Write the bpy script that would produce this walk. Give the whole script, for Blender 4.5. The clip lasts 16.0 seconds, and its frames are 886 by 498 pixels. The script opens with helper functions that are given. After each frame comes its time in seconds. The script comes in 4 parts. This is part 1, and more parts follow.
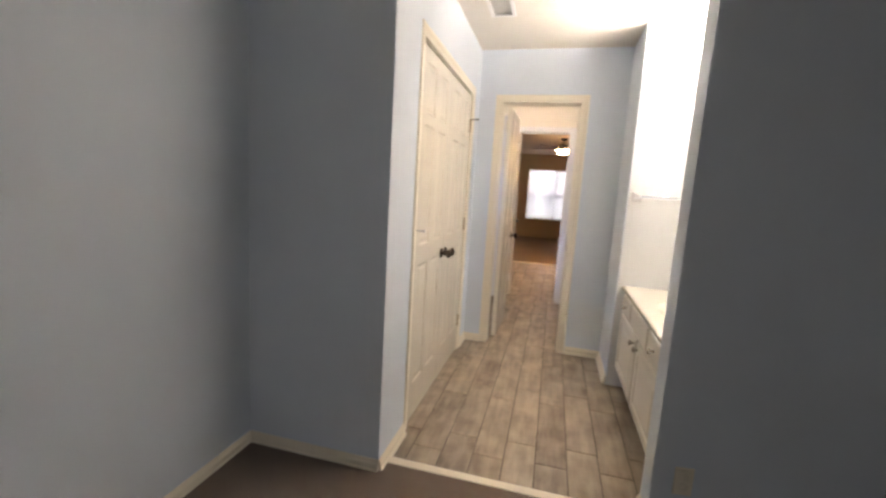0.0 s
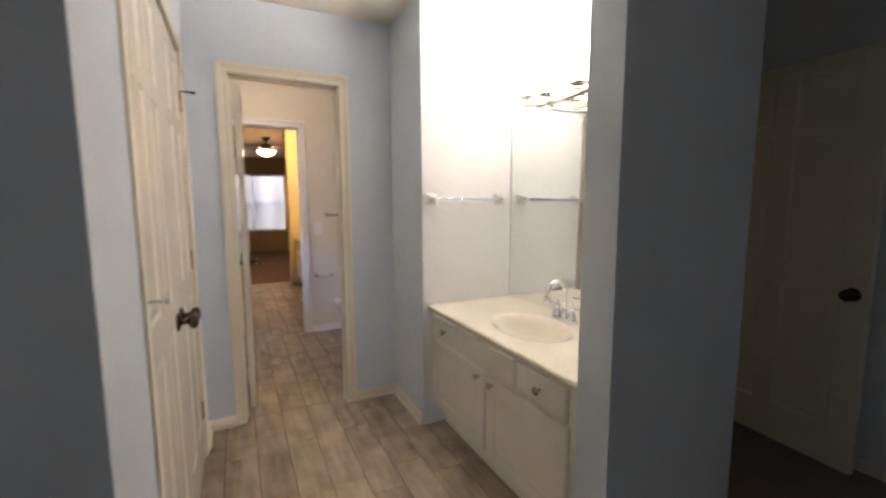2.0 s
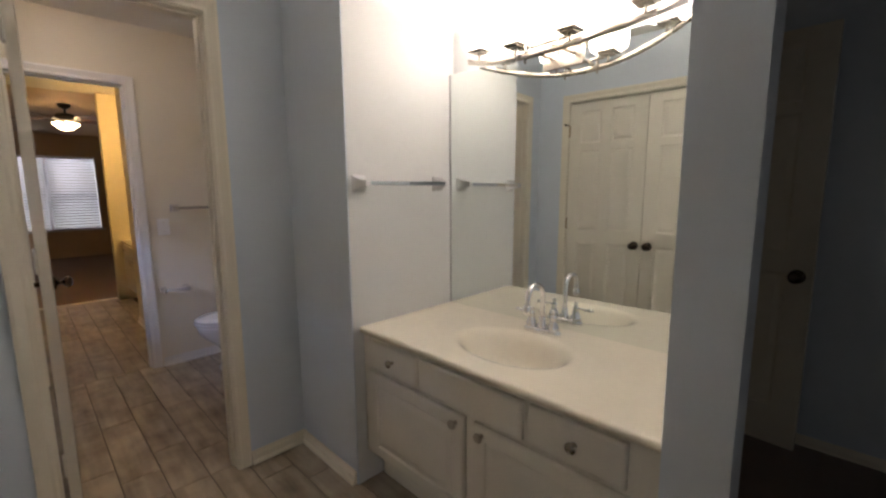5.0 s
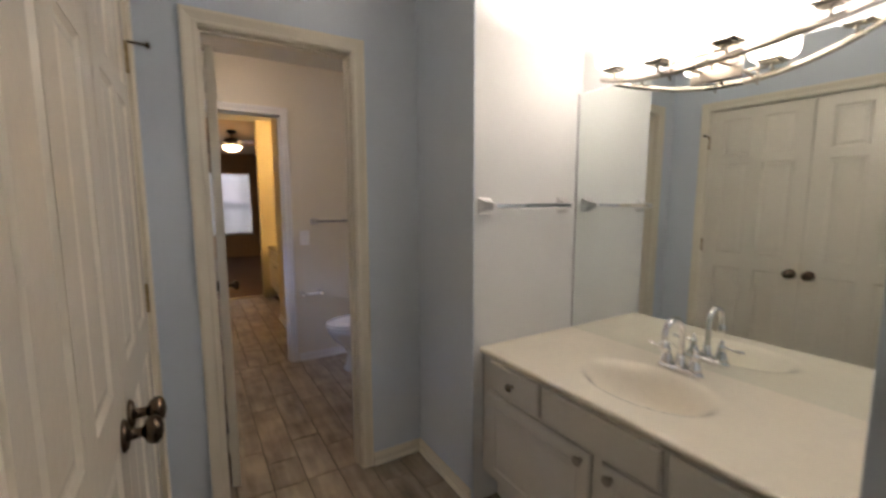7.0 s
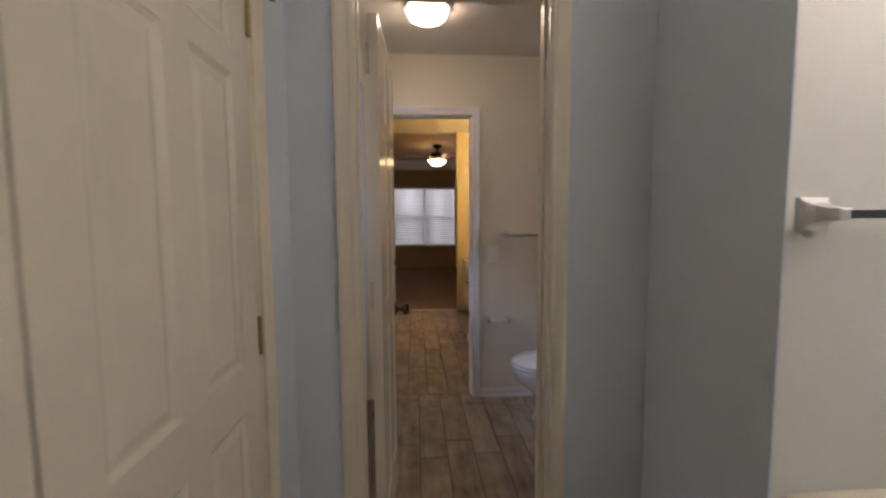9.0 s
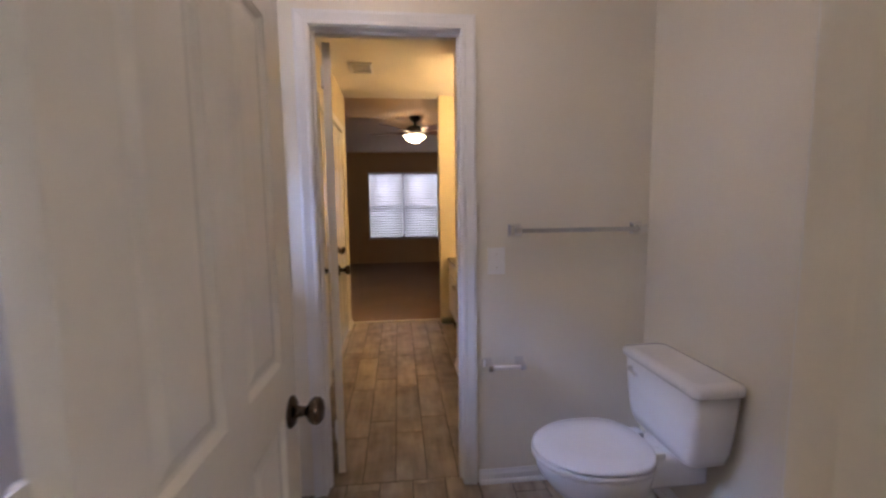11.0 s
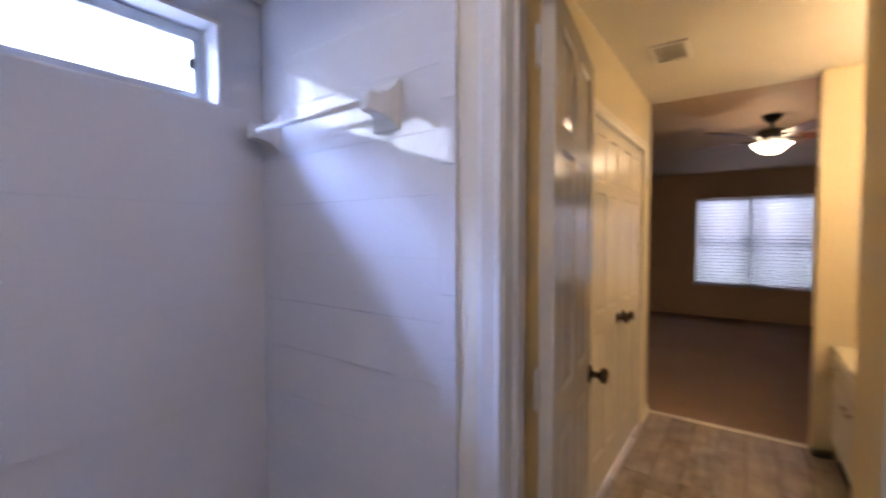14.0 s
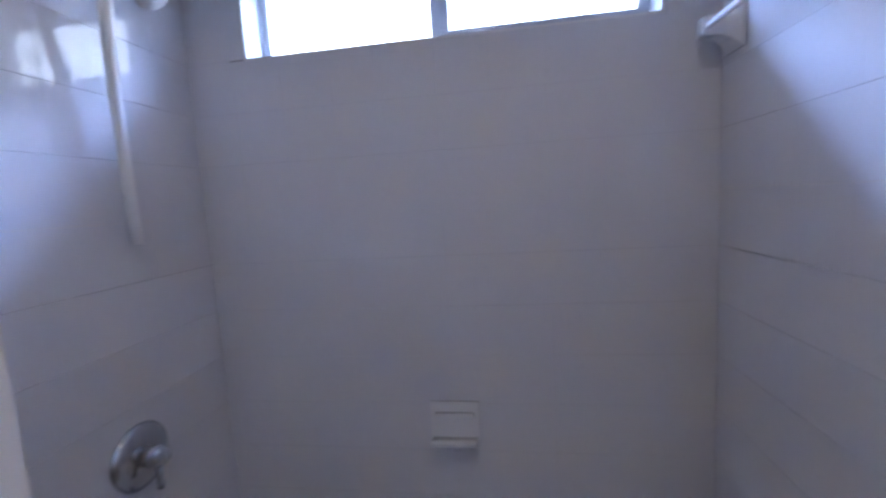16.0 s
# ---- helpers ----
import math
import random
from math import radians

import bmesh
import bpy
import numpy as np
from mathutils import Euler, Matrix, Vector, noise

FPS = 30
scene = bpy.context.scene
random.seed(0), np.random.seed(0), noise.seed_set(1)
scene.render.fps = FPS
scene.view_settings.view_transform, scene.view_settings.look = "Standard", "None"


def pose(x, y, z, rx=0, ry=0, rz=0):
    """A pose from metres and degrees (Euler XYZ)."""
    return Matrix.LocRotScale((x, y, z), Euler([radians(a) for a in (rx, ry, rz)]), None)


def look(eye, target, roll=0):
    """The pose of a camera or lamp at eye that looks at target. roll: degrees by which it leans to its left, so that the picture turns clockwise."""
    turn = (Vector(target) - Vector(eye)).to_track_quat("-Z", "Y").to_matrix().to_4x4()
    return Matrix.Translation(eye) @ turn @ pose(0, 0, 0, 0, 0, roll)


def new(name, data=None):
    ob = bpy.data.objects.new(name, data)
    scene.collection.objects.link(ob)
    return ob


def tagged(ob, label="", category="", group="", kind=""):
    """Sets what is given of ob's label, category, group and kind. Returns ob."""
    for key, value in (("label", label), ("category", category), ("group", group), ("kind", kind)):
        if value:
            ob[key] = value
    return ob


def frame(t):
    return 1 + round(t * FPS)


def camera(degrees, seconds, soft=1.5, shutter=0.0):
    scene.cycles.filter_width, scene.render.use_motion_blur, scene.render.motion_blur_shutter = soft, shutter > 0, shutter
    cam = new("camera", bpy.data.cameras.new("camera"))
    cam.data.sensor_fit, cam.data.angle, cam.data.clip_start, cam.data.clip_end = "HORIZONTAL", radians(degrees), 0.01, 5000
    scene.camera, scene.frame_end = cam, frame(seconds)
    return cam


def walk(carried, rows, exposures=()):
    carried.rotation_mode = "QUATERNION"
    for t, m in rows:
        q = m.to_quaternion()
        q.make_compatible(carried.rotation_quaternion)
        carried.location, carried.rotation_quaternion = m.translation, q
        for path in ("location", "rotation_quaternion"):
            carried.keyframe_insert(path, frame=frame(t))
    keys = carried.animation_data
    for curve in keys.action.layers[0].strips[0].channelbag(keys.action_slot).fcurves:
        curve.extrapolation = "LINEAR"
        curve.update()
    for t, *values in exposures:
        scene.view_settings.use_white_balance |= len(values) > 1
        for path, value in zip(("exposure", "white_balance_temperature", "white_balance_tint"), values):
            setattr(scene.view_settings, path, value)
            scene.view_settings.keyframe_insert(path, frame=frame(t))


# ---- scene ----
cam = camera(93.0, 16.0, soft=2.5, shutter=0.4)
PATH = [
    (0, (0.211, 1.738, 1.321), (-0.281, 3.655, 1.032), 3.4),
    (0.5, (0.028, 1.896, 1.317), (-0.037, 3.876, 1.044), 2.7),
    (1, (-0.113, 2.096, 1.312), (0.185, 4.052, 1.018), 0.3),
    (1.5, (-0.199, 2.349, 1.332), (0.405, 4.239, 1.083), 0.9),
    (2, (-0.264, 2.608, 1.332), (0.613, 4.391, 1.102), -0.2),
    (2.5, (-0.261, 2.82, 1.355), (0.947, 4.406, 1.196), -1.7),
    (3, (-0.236, 2.979, 1.347), (1.115, 4.447, 1.206), -0.6),
    (5.5, (-0.29, 3.323, 1.302), (1.112, 4.718, 1.003), -0.3),
    (6, (-0.327, 3.329, 1.298), (1.056, 4.74, 0.988), 0.1),
    (6.5, (-0.358, 3.336, 1.305), (0.919, 4.84, 0.977), -0.5),
    (7, (-0.329, 3.35, 1.363), (0.689, 5.056, 1.131), -0.2),
    (7.5, (-0.247, 3.41, 1.437), (0.419, 5.293, 1.331), 0.2),
    (8, (-0.164, 3.481, 1.428), (0.155, 5.454, 1.344), -2.9),
    (8.5, (-0.108, 3.696, 1.359), (0.097, 5.679, 1.191), -0.8),
    (8.7, (-0.1, 3.797, 1.349), (0.039, 5.785, 1.187), -0.1),
    (10.8, (0.03, 5.045, 1.304), (0.188, 7.029, 1.106), -1.7),
    (11, (0.042, 5.125, 1.306), (0.25, 7.103, 1.095), -0.7),
    (11.5, (0.071, 5.332, 1.266), (0.543, 7.247, 0.936), 1.3),
    (12, (0.09, 5.497, 1.257), (0.804, 7.334, 0.914), -0.8),
    (12.5, (0.148, 5.659, 1.312), (0.832, 7.524, 1.084), -0.8),
    (13, (0.143, 5.819, 1.398), (0.253, 7.813, 1.277), 1.8),
    (13.5, (0.133, 5.998, 1.418), (-0.475, 7.897, 1.268), 0.8),
    (14, (0.134, 6.125, 1.425), (-1.039, 7.743, 1.354), -0.1),
    (14.2, (0.136, 6.169, 1.427), (-1.286, 7.575, 1.396), 0.5),
    (14.5, (0.142, 6.215, 1.43), (-1.607, 7.185, 1.399), 0.5),
    (15, (0.106, 6.306, 1.422), (-1.828, 6.815, 1.39), -1.2),
    (15.5, (0.028, 6.363, 1.382), (-1.961, 6.535, 1.274), -1.6),
    (16, (0.012, 6.365, 1.375), (-1.953, 6.074, 1.143), -3.4),
]
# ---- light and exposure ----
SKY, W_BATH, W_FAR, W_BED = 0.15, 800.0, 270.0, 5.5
E_VANITY, E_DOME, E_FAN, E_YELLOW, E_HALL = 10.0, 23.0, 25.0, 50.0, 16.0
EXPOSURES = [(t, s, k, 22 if 10 < t < 14.5 else 16) for t, s, k in ((0, 1.36, 6650), (1, 1.08, 6650), (2, 0.82, 6520), (3, 0.46, 6500), (5.5, -0.01, 6520), (7, -0.01, 6550), (7.6, 0.0, 6580), (8.5, -0.20, 6650), (11, 0.36, 5950), (12, 0.42, 5500), (13, 0.40, 5470), (14, 0.44, 5450), (15, 0.36, 5270), (16, 0.08, 5220))]
walk(cam, [(t, look(eye, target, roll)) for t, eye, target, roll in PATH], EXPOSURES)

# ---- world and light ----
world = bpy.data.worlds.new("sky")
scene.world = world
world.use_nodes = True
wn = world.node_tree.nodes
sky = wn.new("ShaderNodeTexSky")
sky.sky_type, sky.sun_disc = "NISHITA", False
sky.sun_elevation, sky.sun_rotation = radians(38), radians(110)
wn["Background"].inputs["Strength"].default_value = SKY
world.node_tree.links.new(sky.outputs[0], wn["Background"].inputs["Color"])


def lamp(name, kind, m, watts, colour, size=0.1, **more):
    data = bpy.data.lights.new(name, kind)
    data.energy, data.color = watts, colour
    if kind == "SUN":
        data.angle = size
    elif kind == "AREA":
        data.shape, data.size, data.size_y = "RECTANGLE", size, more["size_y"]
    else:
        data.shadow_soft_size = size
    ob = new(name, data)
    ob.matrix_world = m
    return ob


# the sun stands behind the house, on the side away from the bath window
lamp("sun", "SUN", look((6, -4, 6), (0, 3, 0)), 3.0, (1.0, 0.95, 0.88), radians(0.5))
# daylight at the windows; outside the bath window it reaches up to the added eave
lamp("daylight_bath", "AREA", look((-3.35, 6.2, 3.62), (-1.3, 6.2, 1.95)), W_BATH, (0.47, 0.61, 1.0), 6.0, size_y=0.75)
lamp("daylight_far", "AREA", look((0.17, 16.6, 3.3), (0.17, 14.7, 1.3)), W_FAR, (0.97, 0.93, 0.97), 3.4, size_y=1.6)
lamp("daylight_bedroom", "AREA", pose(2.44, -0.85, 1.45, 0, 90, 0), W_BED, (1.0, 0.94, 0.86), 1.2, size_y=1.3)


# ---- materials ----
def material(name, colour, rough=0.6, metal=0.0, spread=0.06, scale=3.0, grain=180.0, bump=0.05, spots=0.0, coat=0.0, piece=0.0, sheen=0.0):
    """Base colour with a wide and a fine variation, and fine relief."""
    mat = bpy.data.materials.new(name)
    mat.use_nodes = True
    nt = mat.node_tree
    n, l = nt.nodes, nt.links
    bsdf = n["Principled BSDF"]
    geo = n.new("ShaderNodeNewGeometry")

    def noise_at(sc, detail, r=0.55):
        t = n.new("ShaderNodeTexNoise")
        t.inputs["Scale"].default_value, t.inputs["Detail"].default_value, t.inputs["Roughness"].default_value = sc, detail, r
        l.new(geo.outputs["Position"], t.inputs["Vector"])
        return t.outputs["Fac"]

    def ramp(value, lo, hi):
        m = n.new("ShaderNodeMapRange")
        m.clamp = False
        m.inputs["From Min"].default_value, m.inputs["From Max"].default_value = 0.25, 0.75
        m.inputs["To Min"].default_value, m.inputs["To Max"].default_value = lo, hi
        l.new(value, m.inputs["Value"])
        return m.outputs["Result"]

    def times(a, b):
        m = n.new("ShaderNodeMath")
        m.operation = "MULTIPLY"
        l.new(a, m.inputs[0])
        l.new(b, m.inputs[1])
        return m.outputs[0]

    wide, fine = noise_at(scale, 4), noise_at(grain, 2)
    k = times(ramp(wide, 1 - spread, 1 + spread), ramp(fine, 1 - spread * 0.5, 1 + spread * 0.5))
    if spots:
        k = times(k, ramp(noise_at(scale * 5, 6, 0.7), 1 - spots, 1 + spots * 0.4))
    if piece:
        info = n.new("ShaderNodeObjectInfo")
        m = n.new("ShaderNodeMapRange")
        m.inputs["To Min"].default_value, m.inputs["To Max"].default_value = 1 - piece, 1 + piece
        l.new(info.outputs["Random"], m.inputs["Value"])
        k = times(k, m.outputs["Result"])
    mix = n.new("ShaderNodeVectorMath")
    mix.operation = "SCALE"
    mix.inputs[0].default_value = colour
    l.new(k, mix.inputs["Scale"])
    l.new(mix.outputs[0], bsdf.inputs["Base Color"])
    l.new(ramp(wide, rough * 0.93, rough * 1.07), bsdf.inputs["Roughness"])
    bsdf.inputs["Metallic"].default_value = metal
    bsdf.inputs["Coat Weight"].default_value = coat
    bsdf.inputs["Sheen Weight"].default_value = sheen
    if bump:
        b = n.new("ShaderNodeBump")
        b.inputs["Strength"].default_value, b.inputs["Distance"].default_value = bump, 0.004
        l.new(fine, b.inputs["Height"])
        l.new(b.outputs["Normal"], bsdf.inputs["Normal"])
    return mat


def glow(name, colour, strength):
    mat = bpy.data.materials.new(name)
    mat.use_nodes = True
    bsdf = mat.node_tree.nodes["Principled BSDF"]
    bsdf.inputs["Base Color"].default_value = (*colour, 1)
    bsdf.inputs["Emission Color"].default_value = (*colour, 1)
    bsdf.inputs["Emission Strength"].default_value = strength
    return mat


def plank_material(name, light, dark):
    """Wood-look porcelain: streaks along y, blotches, a tone for each plank."""
    mat = bpy.data.materials.new(name)
    mat.use_nodes = True
    nt = mat.node_tree
    n, l = nt.nodes, nt.links
    bsdf = n["Principled BSDF"]
    geo, info = n.new("ShaderNodeNewGeometry"), n.new("ShaderNodeObjectInfo")
    shift = n.new("ShaderNodeVectorMath")
    shift.operation = "MULTIPLY_ADD"
    shift.inputs[1].default_value = (1, 0.14, 1)
    l.new(geo.outputs["Position"], shift.inputs[0])
    off = n.new("ShaderNodeVectorMath")
    off.operation = "SCALE"
    off.inputs[0].default_value = (9, 31, 17)
    l.new(info.outputs["Random"], off.inputs["Scale"])
    l.new(off.outputs[0], shift.inputs[2])
    streak, blotch = n.new("ShaderNodeTexNoise"), n.new("ShaderNodeTexNoise")
    streak.inputs["Scale"].default_value, streak.inputs["Detail"].default_value, streak.inputs["Roughness"].default_value = 24, 5, 0.55
    l.new(shift.outputs[0], streak.inputs["Vector"])
    add = n.new("ShaderNodeVectorMath")
    l.new(geo.outputs["Position"], add.inputs[0])
    l.new(off.outputs[0], add.inputs[1])
    blotch.inputs["Scale"].default_value, blotch.inputs["Detail"].default_value, blotch.inputs["Roughness"].default_value = 6.5, 3, 0.5
    l.new(add.outputs[0], blotch.inputs["Vector"])
    both = n.new("ShaderNodeMix")
    both.inputs["Factor"].default_value = 0.5
    l.new(streak.outputs["Fac"], both.inputs[2])
    l.new(blotch.outputs["Fac"], both.inputs[3])
    tone = n.new("ShaderNodeMath")
    tone.operation = "MULTIPLY_ADD"
    tone.inputs[1].default_value, tone.inputs[2].default_value = 0.12, -0.05
    l.new(info.outputs["Random"], tone.inputs[0])
    total = n.new("ShaderNodeMath")
    l.new(both.outputs[0], total.inputs[0])
    l.new(tone.outputs[0], total.inputs[1])
    cr = n.new("ShaderNodeValToRGB")
    cr.color_ramp.elements[0].position, cr.color_ramp.elements[0].color = 0.28, (*dark, 1)
    cr.color_ramp.elements[1].position, cr.color_ramp.elements[1].color = 0.66, (*light, 1)
    l.new(total.outputs[0], cr.inputs["Fac"])
    l.new(cr.outputs["Color"], bsdf.inputs["Base Color"])
    bsdf.inputs["Roughness"].default_value = 0.42
    b = n.new("ShaderNodeBump")
    b.inputs["Strength"].default_value, b.inputs["Distance"].default_value = 0.18, 0.003
    l.new(streak.outputs["Fac"], b.inputs["Height"])
    l.new(b.outputs["Normal"], bsdf.inputs["Normal"])
    return mat


M_BLUE = material("blue_wall_paint", (0.645, 0.708, 0.785), 0.62, spread=0.035, scale=1.6, grain=260, bump=0.16)
M_ALCOVE = material("pale_wall_paint", (0.72, 0.735, 0.745), 0.6, spread=0.03, scale=1.8, grain=260, bump=0.16)
M_CREAMWALL = material("cream_wall_paint", (0.745, 0.695, 0.59), 0.6, spread=0.04, scale=1.5, grain=260, bump=0.16)
M_YELLOW = material("yellow_wall_paint", (0.68, 0.60, 0.42), 0.6, spread=0.04, scale=1.5, grain=260, bump=0.16)
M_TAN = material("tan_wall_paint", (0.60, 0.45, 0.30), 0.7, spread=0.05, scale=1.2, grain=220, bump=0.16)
M_CEIL = material("ceiling_paint", (0.77, 0.74, 0.68), 0.75, spread=0.04, scale=2, grain=120, bump=0.35)
M_TRIM = material("almond_trim_paint", (0.79, 0.735, 0.62), 0.36, spread=0.03, scale=4, grain=90, bump=0.03)
M_DOOR = material("almond_door_paint", (0.77, 0.725, 0.63), 0.24, spread=0.025, scale=3, grain=38, bump=0.14)
M_WHITE = material("white_trim_paint", (0.76, 0.75, 0.74), 0.34, spread=0.03, scale=4, grain=90, bump=0.03)
M_CAB = material("cabinet_paint", (0.74, 0.71, 0.65), 0.33, spread=0.04, scale=4, grain=110, bump=0.04, spots=0.02)
M_TOP = material("cultured_marble", (0.82, 0.765, 0.65), 0.16, spread=0.03, scale=5, grain=30, bump=0.0)
M_TILE = material("white_wall_tile", (0.70, 0.70, 0.73), 0.035, spread=0.018, scale=3, grain=40, bump=0.02)
M_GROUT = material("white_grout", (0.70, 0.70, 0.73), 0.4, spread=0.08, scale=6)
M_PORC = material("porcelain", (0.77, 0.765, 0.77), 0.08, spread=0.02, scale=5, bump=0.0, coat=0.3)
M_CHROME = material("chrome", (0.82, 0.82, 0.84), 0.09, metal=1.0, spread=0.03, bump=0.0)
M_NICKEL = material("brushed_nickel", (0.50, 0.46, 0.40), 0.28, metal=1.0, spread=0.06, grain=300, bump=0.03)
M_BRONZE = material("dark_bronze", (0.10, 0.075, 0.055), 0.26, metal=1.0, spread=0.15, scale=20, bump=0.02)
M_BRASS = material("aged_brass", (0.34, 0.26, 0.15), 0.38, metal=1.0, spread=0.15, scale=30, bump=0.03)
M_BLACK = material("dark_metal", (0.03, 0.028, 0.026), 0.4, metal=0.6, spread=0.1, bump=0.02)
M_ALU = material("window_frame_metal", (0.55, 0.57, 0.60), 0.4, metal=0.3, spread=0.05, bump=0.02)
M_PLASTIC = material("white_plastic", (0.82, 0.81, 0.80), 0.35, spread=0.02, bump=0.0)
M_CARPET = material("brown_carpet", (0.135, 0.090, 0.062), 0.95, spread=0.22, scale=2.2, grain=330, bump=0.9, spots=0.25, sheen=0.3)
M_CARPET2 = material("taupe_carpet", (0.29, 0.175, 0.115), 0.95, spread=0.18, scale=1.6, grain=330, bump=0.9, spots=0.2, sheen=0.3)
M_PLANK = plank_material("wood_look_tile", (0.44, 0.36, 0.272), (0.135, 0.104, 0.08))
M_FLOORGROUT = material("floor_grout", (0.075, 0.062, 0.050), 0.9, spread=0.1, scale=8)
M_WALNUT = material("walnut", (0.16, 0.055, 0.025), 0.3, spread=0.2, scale=12, grain=60, bump=0.03)
M_BLIND = material("blind_slat", (0.70, 0.70, 0.72), 0.45, spread=0.03, bump=0.0)
_n, _l = M_BLIND.node_tree.nodes, M_BLIND.node_tree.links
_tr, _mx = _n.new("ShaderNodeBsdfTranslucent"), _n.new("ShaderNodeMixShader")
_tr.inputs["Color"].default_value, _mx.inputs["Fac"].default_value = (0.82, 0.80, 0.84, 1), 0.30
_l.new(_n["Principled BSDF"].outputs[0], _mx.inputs[1])
_l.new(_tr.outputs[0], _mx.inputs[2])
_l.new(_mx.outputs[0], _n["Material Output"].inputs["Surface"])
M_VENTGREY = material("vent_backing_grey", (0.55, 0.54, 0.51), 0.7, spread=0.1, scale=10, bump=0.0)
M_SATIN = material("satin_chrome", (0.74, 0.74, 0.75), 0.42, metal=0.75, spread=0.04, bump=0.0)
M_POLISHED = material("polished_chrome", (0.86, 0.86, 0.88), 0.025, metal=1.0, spread=0.02, bump=0.0)
# chrome greyed in its base colour to stand for dark room reflections
M_DARKCHROME = material("dimmed_chrome", (0.52, 0.53, 0.56), 0.16, metal=1.0, spread=0.08, scale=12, bump=0.0)
M_EDGE = material("grey_edge_strip", (0.56, 0.57, 0.59), 0.45, spread=0.05, bump=0.0)
M_GROUND = material("dry_grass", (0.10, 0.11, 0.05), 0.95, spread=0.3, scale=0.3, grain=9, bump=0.5)
M_STUCCO = material("outside_stucco", (0.42, 0.37, 0.31), 0.9, spread=0.08, scale=1, grain=60, bump=0.4)
M_SKYGLOW = glow("sky_glow", (0.88, 0.94, 1.0), 16.0)
M_SHADE = glow("lit_opal_glass", (1.0, 0.895, 0.77), E_VANITY)
M_BULB = glow("lit_bulb", (1.0, 0.895, 0.77), E_VANITY * 38)
M_DOME = glow("lit_dome_glass", (1.0, 0.78, 0.56), E_DOME)
M_FANGLASS = glow("lit_fan_glass", (1.0, 0.71, 0.37), E_FAN)
M_YSHADE = glow("lit_amber_glass", (1.0, 0.66, 0.27), E_YELLOW)
M_HALLFILL = glow("hall_fill_glow", (1.0, 0.75, 0.42), E_HALL)

M_MIRROR = bpy.data.materials.new("mirror_silver")
M_MIRROR.use_nodes = True
M_MIRROR.node_tree.nodes["Principled BSDF"].inputs["Metallic"].default_value = 1.0
M_MIRROR.node_tree.nodes["Principled BSDF"].inputs["Roughness"].default_value = 0.015
M_MIRROR.node_tree.nodes["Principled BSDF"].inputs["Base Color"].default_value = (0.88, 0.92, 0.90, 1)
M_GLASS = bpy.data.materials.new("window_glass")
M_GLASS.use_nodes = True
_g = M_GLASS.node_tree.nodes["Principled BSDF"]
_g.inputs["Transmission Weight"].default_value, _g.inputs["Roughness"].default_value, _g.inputs["IOR"].default_value = 1.0, 0.0, 1.45


# ---- mesh helpers ----
def box(bm, x0, y0, z0, x1, y1, z1, bevel=0.0, seg=2):
    vs = [bm.verts.new((x, y, z)) for x in (x0, x1) for y in (y0, y1) for z in (z0, z1)]
    fs = [bm.faces.new([vs[i] for i in f]) for f in ((0, 1, 3, 2), (4, 6, 7, 5), (0, 4, 5, 1), (2, 3, 7, 6), (0, 2, 6, 4), (1, 5, 7, 3))]
    if bevel:
        bmesh.ops.bevel(bm, geom=list({e for f in fs for e in f.edges}), offset=bevel, segments=seg, affect="EDGES", profile=0.6)
    return bm


def prism(bm, poly, z0, z1):
    lo, hi = [bm.verts.new((x, y, z0)) for x, y in poly], [bm.verts.new((x, y, z1)) for x, y in poly]
    bm.faces.new(lo[::-1])
    bm.faces.new(hi)
    for i in range(len(poly)):
        j = (i + 1) % len(poly)
        bm.faces.new((lo[i], lo[j], hi[j], hi[i]))
    return bm


def rings(bm, loops, caps=True, closed=False):
    """Skins a row of equal loops of points."""
    made = [[bm.verts.new(p) for p in loop] for loop in loops]
    n = len(made[0])
    pairs = list(zip(made, made[1:])) + ([(made[-1], made[0])] if closed else [])
    for a, b in pairs:
        for i in range(n):
            j = (i + 1) % n
            f = bm.faces.new((a[i], a[j], b[j], b[i]))
            f.smooth = True
    if caps and not closed:
        bm.faces.new(made[0][::-1])
        bm.faces.new(made[-1])
    return bm


def lathe(bm, profile, m=Matrix(), seg=20):
    """profile: (radius, height) along local z."""
    loops = [[m @ Vector((r * math.cos(2 * math.pi * i / seg), r * math.sin(2 * math.pi * i / seg), z)) for i in range(seg)] for r, z in profile]
    return rings(bm, loops)


def tube(bm, pts, r, seg=10):
    pts = [Vector(p) for p in pts]
    loops, up = [], None
    for i, p in enumerate(pts):
        d = (pts[min(i + 1, len(pts) - 1)] - pts[max(i - 1, 0)]).normalized()
        if up is None:
            up = d.orthogonal().normalized()
        up = (up - d * up.dot(d)).normalized()
        side = d.cross(up)
        loops.append([p + r * (up * math.cos(2 * math.pi * k / seg) + side * math.sin(2 * math.pi * k / seg)) for k in range(seg)])
    return rings(bm, loops)


def along(p, d):
    """A matrix at p whose z axis points along d."""
    return Matrix.Translation(p) @ Vector(d).to_track_quat("Z", "Y").to_matrix().to_4x4()


def finish(bm, name):
    bmesh.ops.recalc_face_normals(bm, faces=bm.faces)
    me = bpy.data.meshes.new(name)
    bm.to_mesh(me)
    bm.free()
    return me


def part(name, bm, mat, parent, label="", m=None):
    ob = new(name, finish(bm, name))
    ob.data.materials.append(mat)
    ob.parent = parent
    if m is not None:
        ob.matrix_basis = m
    if label:
        ob["label"] = label
    return ob


def thing(name, label, category, m=Matrix(), group="", kind=""):
    ob = new(name)
    ob.empty_display_size = 0.1
    ob.matrix_world = m
    return tagged(ob, label, category, group, kind)


